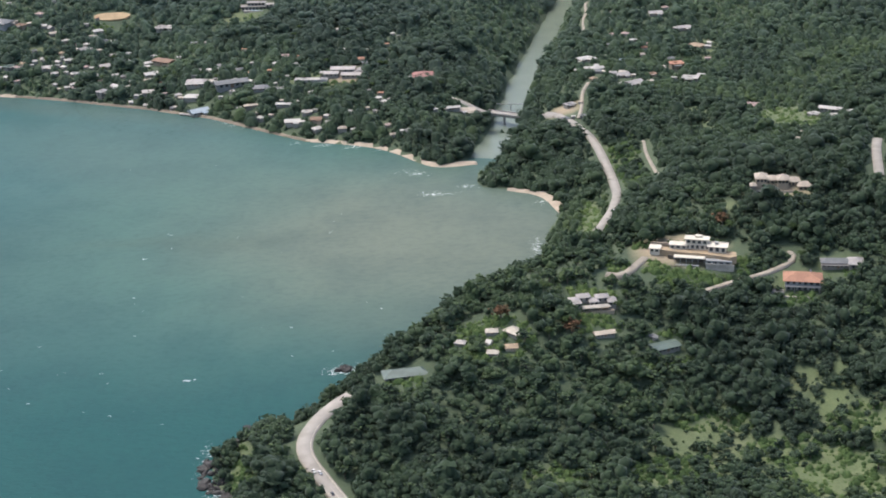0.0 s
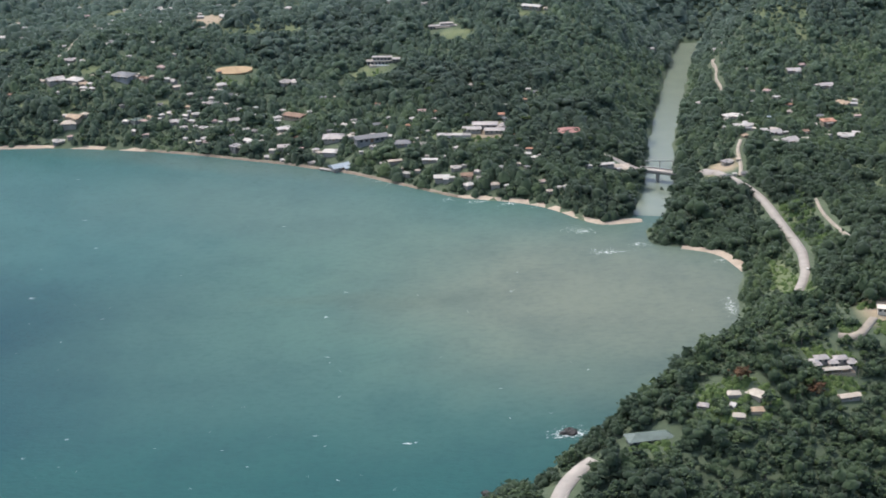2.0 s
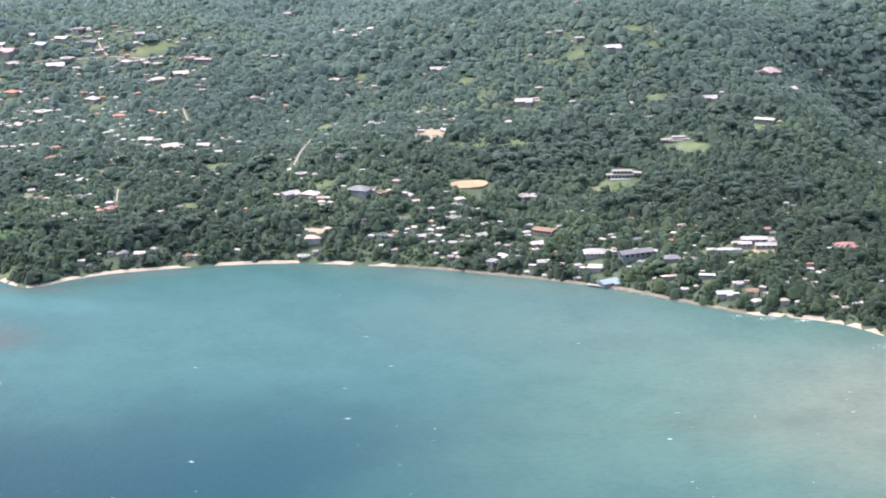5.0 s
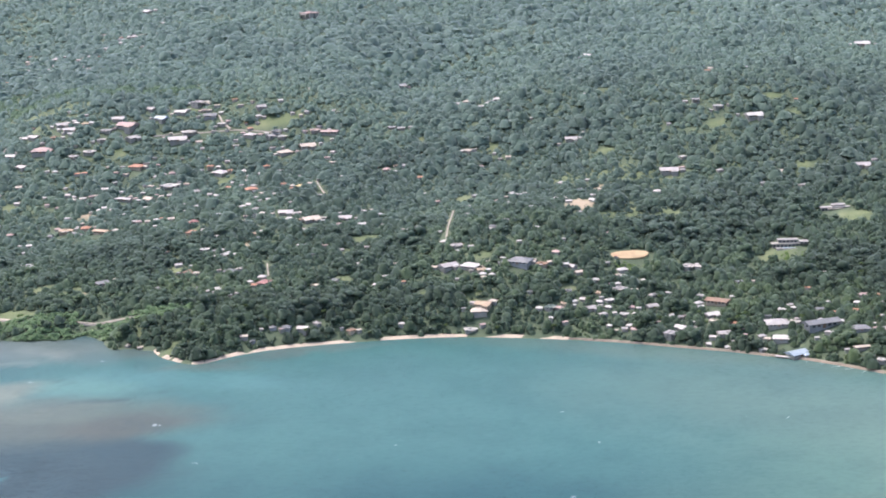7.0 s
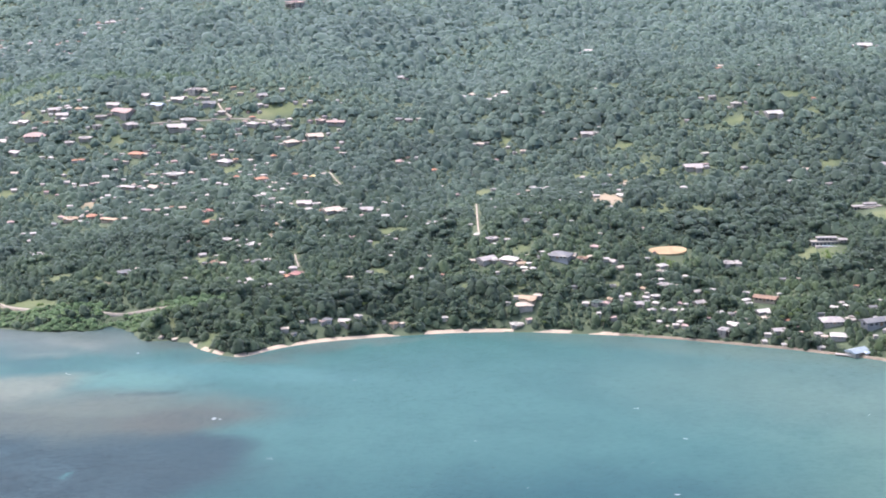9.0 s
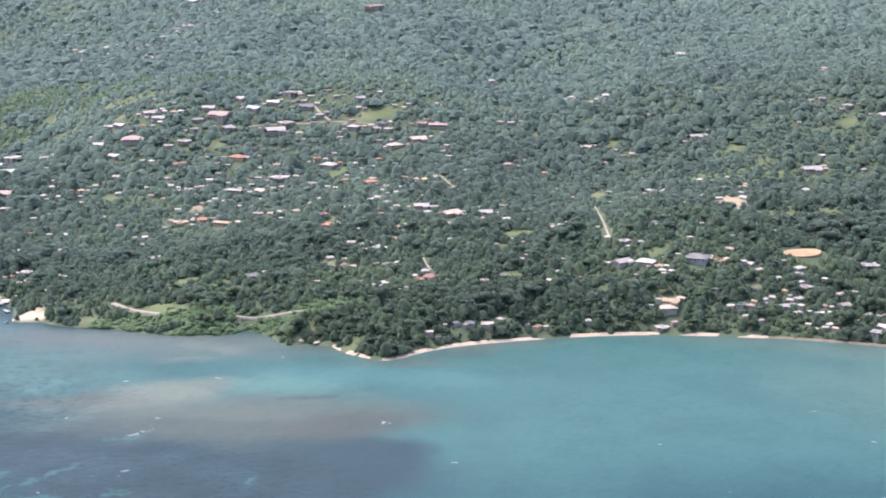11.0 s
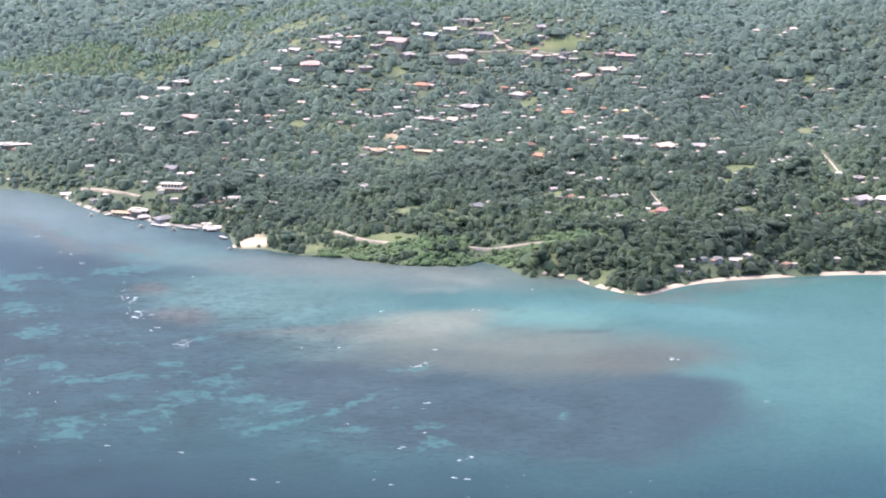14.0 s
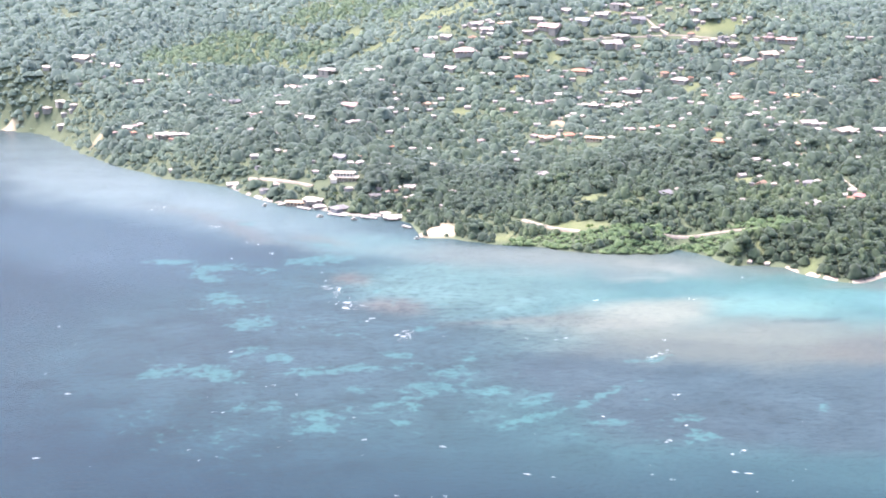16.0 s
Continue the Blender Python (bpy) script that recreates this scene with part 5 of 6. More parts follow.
def hip_roof(x0, x1, y0, y1, z, rise, over=0.35, gable=False, thick=0.12, bm=None):
    """A roof with eaves, a ridge along its longer side and a thin edge."""
    bm = bm or bmesh.new()
    x0, x1, y0, y1 = x0 - over, x1 + over, y0 - over, y1 + over
    w, d = x1 - x0, y1 - y0
    if w >= d:
        run = 0.0 if gable else d / 2
        ridge = ((x0 + run, (y0 + y1) / 2), (x1 - run, (y0 + y1) / 2))
    else:
        run = 0.0 if gable else w / 2
        ridge = (((x0 + x1) / 2, y0 + run), ((x0 + x1) / 2, y1 - run))
    low = [bm.verts.new((x, y, z - thick)) for x, y in ((x0, y0), (x1, y0), (x1, y1), (x0, y1))]
    top = [bm.verts.new((x, y, z)) for x, y in ((x0, y0), (x1, y0), (x1, y1), (x0, y1))]
    a, c = (bm.verts.new((*p, z + rise)) for p in ridge)
    bm.faces.new(low[::-1])
    for k in range(4):
        bm.faces.new((low[k], low[(k + 1) % 4], top[(k + 1) % 4], top[k]))
    if w >= d:
        sides = ((top[0], top[1], c, a), (top[1], top[2], c), (top[2], top[3], a, c), (top[3], top[0], a))
    else:
        sides = ((top[0], top[1], a), (top[1], top[2], c, a), (top[2], top[3], c), (top[3], top[0], a, c))
    for f in sides:
        bm.faces.new(f)
    return bm


def window_part(parent, x, y, z, w, h, facing="y"):
    """A window let into a wall that faces the sea, or a side wall."""
    if facing == "y":
        bm = box(x - w / 2, x + w / 2, y - 0.06, y + 0.05, z, z + h)
    else:
        bm = box(x - 0.05, x + 0.05, y - w / 2, y + w / 2, z, z + h)
    return part("window", bm, GLASS, parent)


GLASS = surface("window_glass", (0.05, 0.06, 0.07), 0.12, 0.3, 3.0)
DOOR = surface("door_paint", (0.22, 0.14, 0.09), 0.6)
CONCRETE = surface("concrete", (0.36, 0.35, 0.325), 0.85, 0.3, 1.0)
RENDER_WALL = surface("white_render", (0.27, 0.258, 0.228), 0.85, 0.2, 1.2)
RENDER_TAN = surface("tan_render", (0.38, 0.315, 0.235), 0.85, 0.25, 1.2)
RENDER_GREY = surface("grey_render", (0.28, 0.285, 0.285), 0.85, 0.25, 1.2)
TIMBER = surface("dark_timber", (0.10, 0.085, 0.07), 0.8, 0.3, 2.0)
ROOFS = {
    "white": surface("white_roof", (0.345, 0.338, 0.312), 0.55, 0.18, 1.5, wear=(0.36, 0.32, 0.28)),
    "cream": surface("cream_roof", (0.40, 0.365, 0.305), 0.7, 0.2, 1.5),
    "grey": surface("grey_metal_roof", (0.255, 0.255, 0.248), 0.5, 0.25, 1.5, wear=(0.3, 0.2, 0.15)),
    "slate": surface("dark_grey_roof", (0.13, 0.137, 0.142), 0.7, 0.3, 1.5),
    "beige": surface("beige_roof", (0.38, 0.33, 0.27), 0.8, 0.25, 1.5),
    "tan": surface("tan_roof", (0.33, 0.25, 0.17), 0.8, 0.25, 1.5),
    "brown": surface("brown_roof", (0.20, 0.13, 0.09), 0.85, 0.3, 1.5),
    "orange": surface("orange_tile_roof", (0.33, 0.17, 0.11), 0.8, 0.25, 2.0),
    "red": surface("red_roof", (0.26, 0.125, 0.11), 0.7, 0.25, 1.5),
    "pink": surface("pink_roof", (0.32, 0.235, 0.215), 0.8, 0.25, 1.5),
    "yellow": surface("yellow_roof", (0.46, 0.36, 0.17), 0.8, 0.2, 1.5),
    "blue": surface("blue_metal_roof", (0.24, 0.30, 0.34), 0.5, 0.25, 1.5),
    "teal": surface("teal_metal_roof", (0.085, 0.122, 0.106), 0.5, 0.25, 1.5),
}
WALL_OF = {"orange": RENDER_TAN, "tan": RENDER_TAN, "brown": RENDER_TAN, "slate": RENDER_GREY, "grey": RENDER_WALL}
WORDS = {"white": "white", "cream": "cream", "grey": "grey metal", "slate": "dark grey", "beige": "beige", "tan": "tan", "brown": "brown thatched",
         "orange": "orange tiled", "red": "faded red", "pink": "pink", "yellow": "yellow", "blue": "pale blue", "teal": "teal metal"}
SHAPES = {  # half width, half depth, wall height, roof rise, words
    "hip": (2.5, 1.9, 0.7, 0.95, "hipped"), "gable": (2.5, 1.7, 0.75, 0.85, "gabled"), "flat": (2.5, 1.7, 0.8, 0.0, "flat"),
    "long": (2.5, 0.85, 0.75, 0.35, "long low"), "shed": (2.5, 1.3, 0.75, 0.3, "broad shallow"), "tower": (2.5, 2.0, 2.0, 0.0, "flat two-storey"),
}


def house_template(kind, colour):
    """A house 5 m wide: plinth and walls, roof, door, windows, and what its kind adds."""
    hw, hd, h, rise, word = SHAPES[kind]
    wall_mat = WALL_OF.get(colour, RENDER_WALL)
    thing = new("house")
    part("wall", box(-hw, hw, -hd, hd, -2.2, h), wall_mat, thing)
    if kind in ("flat", "tower"):
        bm = box(-hw - 0.3, hw + 0.3, -hd - 0.3, hd + 0.3, h, h + 0.2)
        box(-hw * 0.5, hw * 0.2, -hd * 0.2, hd * 0.5, h + 0.2, h + 0.55, bm)
        part("roof", bm, ROOFS[colour], thing)
        part("porch", box(-hw * 0.6, hw * 0.6, -hd - 1.1, -hd - 0.02, h * 0.8, h * 0.8 + 0.1), ROOFS["white"], thing)
        for x in (-hw * 0.55, hw * 0.55):
            part("post", box(x - 0.08, x + 0.08, -hd - 1.05, -hd - 0.9, -1.8, h * 0.8), RENDER_WALL, thing)
    else:
        part("roof", hip_roof(-hw, hw, -hd, hd, h, rise, 0.35, kind != "hip"), ROOFS[colour], thing)
        if kind == "gable":
            part("annex", box(hw * 0.2, hw * 0.9, -hd - 1.2, -hd - 0.01, -2.0, h * 0.75), wall_mat, thing)
            part("annex_roof", hip_roof(hw * 0.2, hw * 0.9, -hd - 1.2, -hd - 0.3, h * 0.75, rise * 0.5, 0.2), ROOFS[colour], thing)
    part("door", box(-0.28, 0.28, -hd - 0.05, -hd + 0.02, 0.0, min(1.0, h * 0.8)), DOOR, thing)
    levels = (0.2, 1.15) if kind == "tower" else (h * 0.32,)
    for z in levels:
        for x in (-hw * 0.72, -hw * 0.36, hw * 0.36, hw * 0.72):
            window_part(thing, x, -hd, z, 0.5, h * 0.4 if kind != "tower" else 0.5)
        for x in (-hw, hw):
            window_part(thing, x, 0.0, z, 0.5, h * 0.4 if kind != "tower" else 0.5, "x")
    tagged(thing, f"small pale house with a {word} {WORDS[colour]} roof among trees", "house", "houses round the bay")
    return thing


made = {}
mood = random.Random(8)
for kind, colour, x, y, w, turn in HOUSES:
    if kind == "flat" and mood.random() < 0.45:
        kind = mood.choice(("gable", "hip"))
    if colour == "white" and y > 640 and mood.random() < 0.45:
        colour = mood.choice(("grey", "slate", "beige", "grey", "brown", "tan"))
    turn = turn * mood.uniform(0.8, 2.4)
    s = w / (5.0 if y > 620 else 6.0)
    up = max((1.1 if w < 6 else 0.85) * s, 0.75) if kind != "shed" and kind != "long" else s * 1.1
    m = pose(x, y, height(x, y) + (0.35 if y > 830 else 0.4 if y > 620 else 0.1), rz=turn) @ Matrix.Diagonal((s, max(s, 0.6), up, 1))
    if (kind, colour) not in made:
        made[kind, colour] = house_template(kind, colour)
        made[kind, colour].matrix_basis = m
    else:
        t0 = made[kind, colour]
        c = copy_thing(t0, m)
        c.matrix_basis = m


def far_roofs():
    """The many small houses that can only be told as roofs and walls, joined."""
    tones = sorted({h[1] for h in SCATTER})
    bm = bmesh.new()
    for kind, colour, x, y, w, turn in SCATTER:
        n, f = len(bm.verts), len(bm.faces)
        hw, hd = w / 2, w * 0.36
        box(-hw, hw, -hd, hd, -1.6, 0.75, bm)
        bm.faces.ensure_lookup_table()
        for k in range(f, len(bm.faces)):
            bm.faces[k].material_index = 0
        f = len(bm.faces)
        if kind == "flat":
            box(-hw - 0.2, hw + 0.2, -hd - 0.2, hd + 0.2, 0.75, 0.9, bm)
        else:
            hip_roof(-hw, hw, -hd, hd, 0.75, w * 0.2, 0.22, kind == "gable", 0.08, bm)
        bm.faces.ensure_lookup_table()
        for k in range(f, len(bm.faces)):
            bm.faces[k].material_index = 1 + tones.index(colour)
        bm.verts.ensure_lookup_table()
        m = pose(x, y, height(x, y) + 0.4, rz=turn)
        for k in range(n, len(bm.verts)):
            bm.verts[k].co = m @ bm.verts[k].co
    me = bpy.data.meshes.new("small_houses")
    bm.to_mesh(me)
    bm.free()
    for mat in [RENDER_WALL] + [ROOFS[c] for c in tones]:
        me.materials.append(mat)
    tagged(new("small_houses", me), "scattered small pale houses half hidden among trees", "houses", kind="stuff")


far_roofs()

# ---------------------------------------------------------------- larger buildings
def thing_at(name, x, y, z, turn, label, category, group=""):
    ob = new(name)
    ob.matrix_basis = pose(x, y, z, rz=turn)
    return tagged(ob, label, category, group)


def storey(parent, x0, x1, y0, y1, z, h, windows, wall, slab, over=0.5, glass_h=0.55):
    """One storey: walls, windows on its seaward and end faces, and the slab over it."""
    part("wall", box(x0, x1, y0, y1, z, z + h), wall, parent)
    part("slab", box(x0 - over, x1 + over, y0 - over, y1 + over * 0.4, z + h, z + h + 0.22), slab, parent)
    for k in range(windows):
        x = x0 + (x1 - x0) * (k + 0.5) / windows
        window_part(parent, x, y0, z + h * 0.22, (x1 - x0) / windows * 0.55, h * glass_h)
    for x in (x0, x1):
        window_part(parent, x, (y0 + y1) / 2, z + h * 0.25, (y1 - y0) * 0.4, h * glass_h, "x")


EARTH = surface("bare_earth", (0.38, 0.29, 0.19), 0.95, 0.3, 0.8)
STONE = surface("pale_stone", (0.38, 0.355, 0.315), 0.9, 0.35, 2.0)

CREAM_WALL = surface("cream_render", (0.58, 0.535, 0.45), 0.85, 0.15, 1.2)
# the white terraced villa, still being built
zb = height(78, 477)
v = thing_at("villa", 77, 474, zb + 1.5, -15, "large white terraced villa under construction on a bare plot", "villa")
storey(v, -3.4, 2.2, 0.4, 3.4, 0.3, 1.25, 3, CREAM_WALL, CREAM_WALL, 0.3, 0.6)
storey(v, 1.6, 9.6, 0.9, 4.2, 0.31, 1.5, 5, CREAM_WALL, CREAM_WALL, 0.25, 0.8)
storey(v, 1.8, 8.8, 1.1, 4.2, 2.03, 1.5, 4, CREAM_WALL, CREAM_WALL, 0.55, 0.85)
storey(v, 9.2, 15.0, -0.8, 3.0, 0.3, 1.9, 3, CREAM_WALL, CREAM_WALL, 0.45, 0.8)
part("stair_head", box(4.6, 6.8, 2.6, 3.9, 3.76, 4.4), CREAM_WALL, v)
part("parapet", box(9.4, 14.8, 2.6, 2.8, 2.43, 2.75), CREAM_WALL, v)
bm = bmesh.new()
edge = [(-9.5, 0.6), (-7.0, -0.8), (-3.0, -1.7), (2.0, -2.1), (7.5, -2.4), (13.0, -3.2), (16.5, -4.0), (18.5, -2.6), (18.0, 0.8), (8.0, 1.5), (-6.0, 1.5)]
lo, hi = ([bm.verts.new((x, y, z)) for x, y in edge] for z in (-2.4, 0.3))
bm.faces.new(hi)
for k in range(len(edge)):
    bm.faces.new((lo[k], lo[(k + 1) % len(edge)], hi[(k + 1) % len(edge)], hi[k]))
part("terrace", bm, EARTH, v, "curved tan terrace")
part("veranda_roof", box(-1.5, 8.6, -4.6, -2.3, -0.75, -0.5), CREAM_WALL, v)
for k in range(6):
    x = -1.2 + k * 1.9
    part("column", box(x - 0.1, x + 0.1, -4.4, -4.2, -2.6, -0.75), CONCRETE, v)
# dark panel in front of the terrace wall, its colour standing for shade
part("back_wall", box(-3.5, 8.6, -2.75, -2.45, -2.6, -0.76), TIMBER, v, "dark panel coloured as the shade under the terrace")
for k in range(3):
    part("terrace_step", box(-6.5 + k * 0.5, 6.8 - k * 0.9, -5.6 - k * 1.1, -4.7 - k * 1.1, -4.8 - k * 0.6, -2.7 - k * 0.55), STONE if k % 2 else RENDER_GREY, v)
part("side_wing", box(-9.6, -6.4, -1.6, 1.4, -1.6, 0.7), CREAM_WALL, v)
part("side_wing_roof", box(-9.9, -6.0, -2.0, 1.7, 0.7, 0.9), CREAM_WALL, v)
for k in range(2):
    window_part(v, -8.8 + k * 1.5, -1.6, -0.3, 0.9, 0.7)
part("garage", box(-10.5, -6.2, -9.0, -7.0, -5.6, -3.9), RENDER_GREY, v)
part("garage_roof", box(-10.8, -5.9, -9.3, -6.7, -3.9, -3.7), CREAM_WALL, v)
part("garden_wall", box(9.0, 18.0, -5.2, -4.9, -4.2, -1.8), STONE, v)
part("rear_wall", box(-10, -2, 3.4, 3.7, -1.0, 0.9), RENDER_TAN, v)
for k in range(7):
    part("pergola_beam", box(-5.2 + 1.05 * k, -5.05 + 1.05 * k, -6.9, -4.9, -2.75, -2.6), TIMBER, v)
for y in (-6.85, -5.0):
    part("pergola_rail", box(-5.4, 1.5, y, y + 0.14, -2.95, -2.76), TIMBER, v)
for k in range(6):
    part("railing_post", box(-6.0 + 2.1 * k, -5.92 + 2.1 * k, -1.5 - 0.14 * k, -1.42 - 0.14 * k, 0.31, 0.95), CONCRETE, v)
part("lower_terrace", box(8.8, 17.2, -4.85, -2.9, -2.6, -0.9), RENDER_GREY, v)
for k in range(4):
    window_part(v, 9.9 + 2.0 * k, -4.85, -2.3, 1.2, 1.0)
part("roof_edge", box(1.4, 9.2, 0.4, 0.6, 3.76, 3.98), CREAM_WALL, v)
part("water_tank", box(11.2, 12.4, 0.6, 1.7, 2.43, 3.3), CONCRETE, v)

# the house with the broad orange roof
zb = height(113.5, 457)
v = thing_at("house", 113.5, 457, zb + 1.5, -12, "grey two-storey house with a broad orange hipped roof", "house")
storey(v, -5.2, 5.2, -3.0, 3.0, -2.6, 1.9, 6, RENDER_GREY, RENDER_GREY, 0.3)
part("wall", box(-5.4, 5.4, -3.2, 3.2, -0.48, 1.1), RENDER_GREY, v)
for k in range(6):
    window_part(v, -4.5 + k * 1.8, -3.2, -0.1, 0.9, 0.8)
part("roof", hip_roof(-5.4, 5.4, -3.2, 3.2, 1.1, 1.9, 0.8), ROOFS["orange"], v)
part("balcony", box(-5.6, 5.6, -4.4, -3.3, -0.7, -0.5), CONCRETE, v)
for k in range(5):
    part("column", box(-5.3 + k * 2.6, -5.0 + k * 2.6, -4.3, -4.0, -2.6, -0.7), RENDER_WALL, v)
part("terrace", box(-9.5, -5.6, -5.0, 1.0, -3.4, -2.3), STONE, v)
part("terrace_wall", box(-10, 3, -6.6, -6.2, -4.6, -2.9), STONE, v)
part("chimney", box(2.0, 2.6, 0.4, 1.0, 1.4, 3.3), RENDER_GREY, v)

# the grey house with two wings
zb = height(127.6, 464)
v = thing_at("house", 127.6, 464, zb + 0.3, -8, "white two-wing house with dark grey roofs and a lawn", "house")
part("wall", box(-6.5, 2.6, -1.7, 1.9, -1.6, 1.5), RENDER_WALL, v)
part("roof", hip_roof(-6.5, 2.6, -1.7, 1.9, 1.5, 1.1, 0.4), ROOFS["slate"], v)
part("wing", box(2.0, 6.4, -3.4, 2.0, -2.2, 1.9), RENDER_WALL, v)
part("wing_roof", hip_roof(2.0, 6.4, -3.4, 2.0, 1.9, 1.3, 0.4), ROOFS["grey"], v)
for k in range(6):
    window_part(v, -5.7 + k * 1.35, -1.7, 0.2, 0.7, 0.8)
for z in (-0.9, 0.6):
    for x in (3.1, 5.2):
        window_part(v, x, -3.4, z, 0.9, 0.8)
part("veranda", box(-6.7, 1.9, -2.7, -1.75, 0.9, 1.05), ROOFS["grey"], v)
part("door", box(-1.6, -1.0, -1.76, -1.68, -0.4, 0.8), DOOR, v)

# the villa with many pale hipped roofs
zb = height(117, 511)
v = thing_at("villa", 117, 511.5, zb + 0.4, -6, "pale villa with several beige hipped roofs above terraces", "villa")
for x0, x1, y0, y1, h, r in ((-8, -4.2, -1, 3.4, 3.2, 1.5), (-4.4, -0.2, 0.6, 4.4, 2.1, 1.2), (-0.6, 3.0, -1.5, 2.2, 2.9, 1.6), (2.8, 6.8, 0.2, 4.4, 1.6, 1.1), (6.4, 11.0, -2.4, 1.0, 0.9, 1.3)):
    part("wall", box(x0, x1, y0, y1, -2.6, h), RENDER_TAN, v)
    part("roof", hip_roof(x0, x1, y0, y1, h, r, 0.5), ROOFS["beige"], v)
    for k in range(3):
        window_part(v, x0 + (x1 - x0) * (k + 0.5) / 3, y0, h - 1.3, 0.8, 0.8)
part("terrace", box(-8.5, 6.5, -4.0, -1.6, -3.0, -0.9), STONE, v)
part("balustrade", box(-8.5, 6.5, -4.1, -3.95, -0.9, -0.4), RENDER_WALL, v)
part("tower", box(-10.0, -8.1, -3.0, -0.6, -3.0, 1.2), RENDER_WALL, v)
part("tower_roof", hip_roof(-10.0, -8.1, -3.0, -0.6, 1.2, 0.9, 0.3), ROOFS["beige"], v)

# the pale villa above the cliff wood
zb = height(46, 446)
v = thing_at("villa", 46, 446, zb + 0.3, 6, "white villa with stepped grey hipped roofs and a tiled terrace", "villa")
for x0, x1, y0, y1, h, r in ((-7.4, -4.4, -2.4, 2.2, 2.1, 0.9), (-4.7, -0.9, 0.9, 3.8, 2.4, 0.8), (-1.2, 1.4, -1.0, 1.9, 1.6, 0.7), (1.2, 5.0, 0.8, 3.6, 1.9, 0.8), (4.6, 7.0, -1.4, 2.2, 1.3, 0.6)):
    part("wall", box(x0, x1, y0, y1, -2.4, h), RENDER_WALL, v)
    part("roof", hip_roof(x0, x1, y0, y1, h, r, 0.35), ROOFS["grey"], v)
    for k in range(2):
        window_part(v, x0 + (x1 - x0) * (k + 0.5) / 2, y0, h - 1.1, 0.8, 0.8)
part("terrace", box(-4.5, 6.0, -3.4, -0.8, -2.6, -0.8), RENDER_TAN, v)
part("pavilion_roof", hip_roof(-3.8, 4.6, -3.0, -1.2, 0.5, 0.6, 0.3), ROOFS["cream"], v)
for x in (-3.6, -0.9, 1.8, 4.4):
    part("post", box(x - 0.1, x + 0.1, -2.9, -2.7, -0.8, 0.45), RENDER_WALL, v)

# the long teal roof on the point
zb = height(-13, 419)
v = thing_at("hall", -12.5, 420.5, zb - 0.2, 10, "low hall with a wide teal metal roof in the wood", "hall")
part("wall", box(-6.4, 6.4, -2.3, 2.3, -3.0, 0.9), RENDER_GREY, v)
part("roof", hip_roof(-6.4, 6.4, -2.3, 2.3, 0.9, 1.3, 0.7), ROOFS["teal"], v)
for k in range(6):
    window_part(v, -5.2 + k * 2.1, -2.3, -0.5, 1.0, 0.9)
part("door", box(-0.5, 0.5, -2.36, -2.28, -1.4, 0.3), DOOR, v)

# the school-like complex by the town
zb = height(-45, 735)
v = thing_at("school", -45.5, 736, zb + 0.4, -6, "pale grey complex of joined halls with flat roofs", "school")
for x0, x1, y0, y1, h, gable in ((-10, -1.5, -3.0, 1.0, 1.5, True), (-5.5, 6.0, 1.4, 6.5, 2.4, True), (0.5, 9.5, -4.5, -0.6, 1.3, True), (6.4, 11.0, -0.2, 5.0, 1.6, True)):
    part("wall", box(x0, x1, y0, y1, -1.8, h), RENDER_WALL, v)
    part("roof", hip_roof(x0, x1, y0, y1, h, 0.9, 0.4, gable), ROOFS["grey"], v)
    for k in range(4):
        window_part(v, x0 + (x1 - x0) * (k + 0.5) / 4, y0, h - 1.0, 0.9, 0.6)
part("yard", box(-22, -6, -7.5, -3.4, -1.5, -0.1), CONCRETE, v)

# the white and blue villa, and the long white one above it
zb = height(-94, 830)
v = thing_at("villa", -94, 831, zb + 0.5, -4, "long white villa with a blue pool before a lawn", "villa")
storey(v, -8.5, 8.5, -1.4, 2.2, -1.5, 2.2, 9, RENDER_WALL, RENDER_WALL, 0.5)
storey(v, -5.5, 4.0, 0.0, 3.0, 0.92, 1.5, 5, RENDER_WALL, ROOFS["grey"], 0.5)
storey(v, 5.0, 8.6, -3.0, 1.0, 0.92, 1.0, 2, RENDER_WALL, ROOFS["grey"], 0.4)
part("terrace", box(-7, 7, -4.2, -1.6, -2.6, -0.9), STONE, v)
part("pool", box(-3.5, 4.5, -3.9, -2.1, -0.9, -0.84), ROOFS["blue"], v, "blue swimming pool")
zb = height(-61, 870)
v = thing_at("villa", -61, 871, zb + 0.5, 3, "long white villa with a grey roof over a lawn", "villa")
storey(v, -8.0, 6.5, -1.3, 2.0, -1.8, 2.0, 8, RENDER_WALL, ROOFS["grey"], 0.6)
part("porch", box(-5.0, 3.5, -2.9, -1.35, -0.4, -0.2), ROOFS["cream"], v)
for k in range(5):
    part("post", box(-4.8 + 2 * k, -4.6 + 2 * k, -2.8, -2.6, -1.8, -0.4), RENDER_WALL, v)
part("upper_wall", box(-2.0, 5.0, 0.2, 2.0, 0.42, 1.3), RENDER_WALL, v)
part("upper_roof", hip_roof(-2.0, 5.0, 0.2, 2.0, 1.3, 0.6, 0.4), ROOFS["grey"], v)

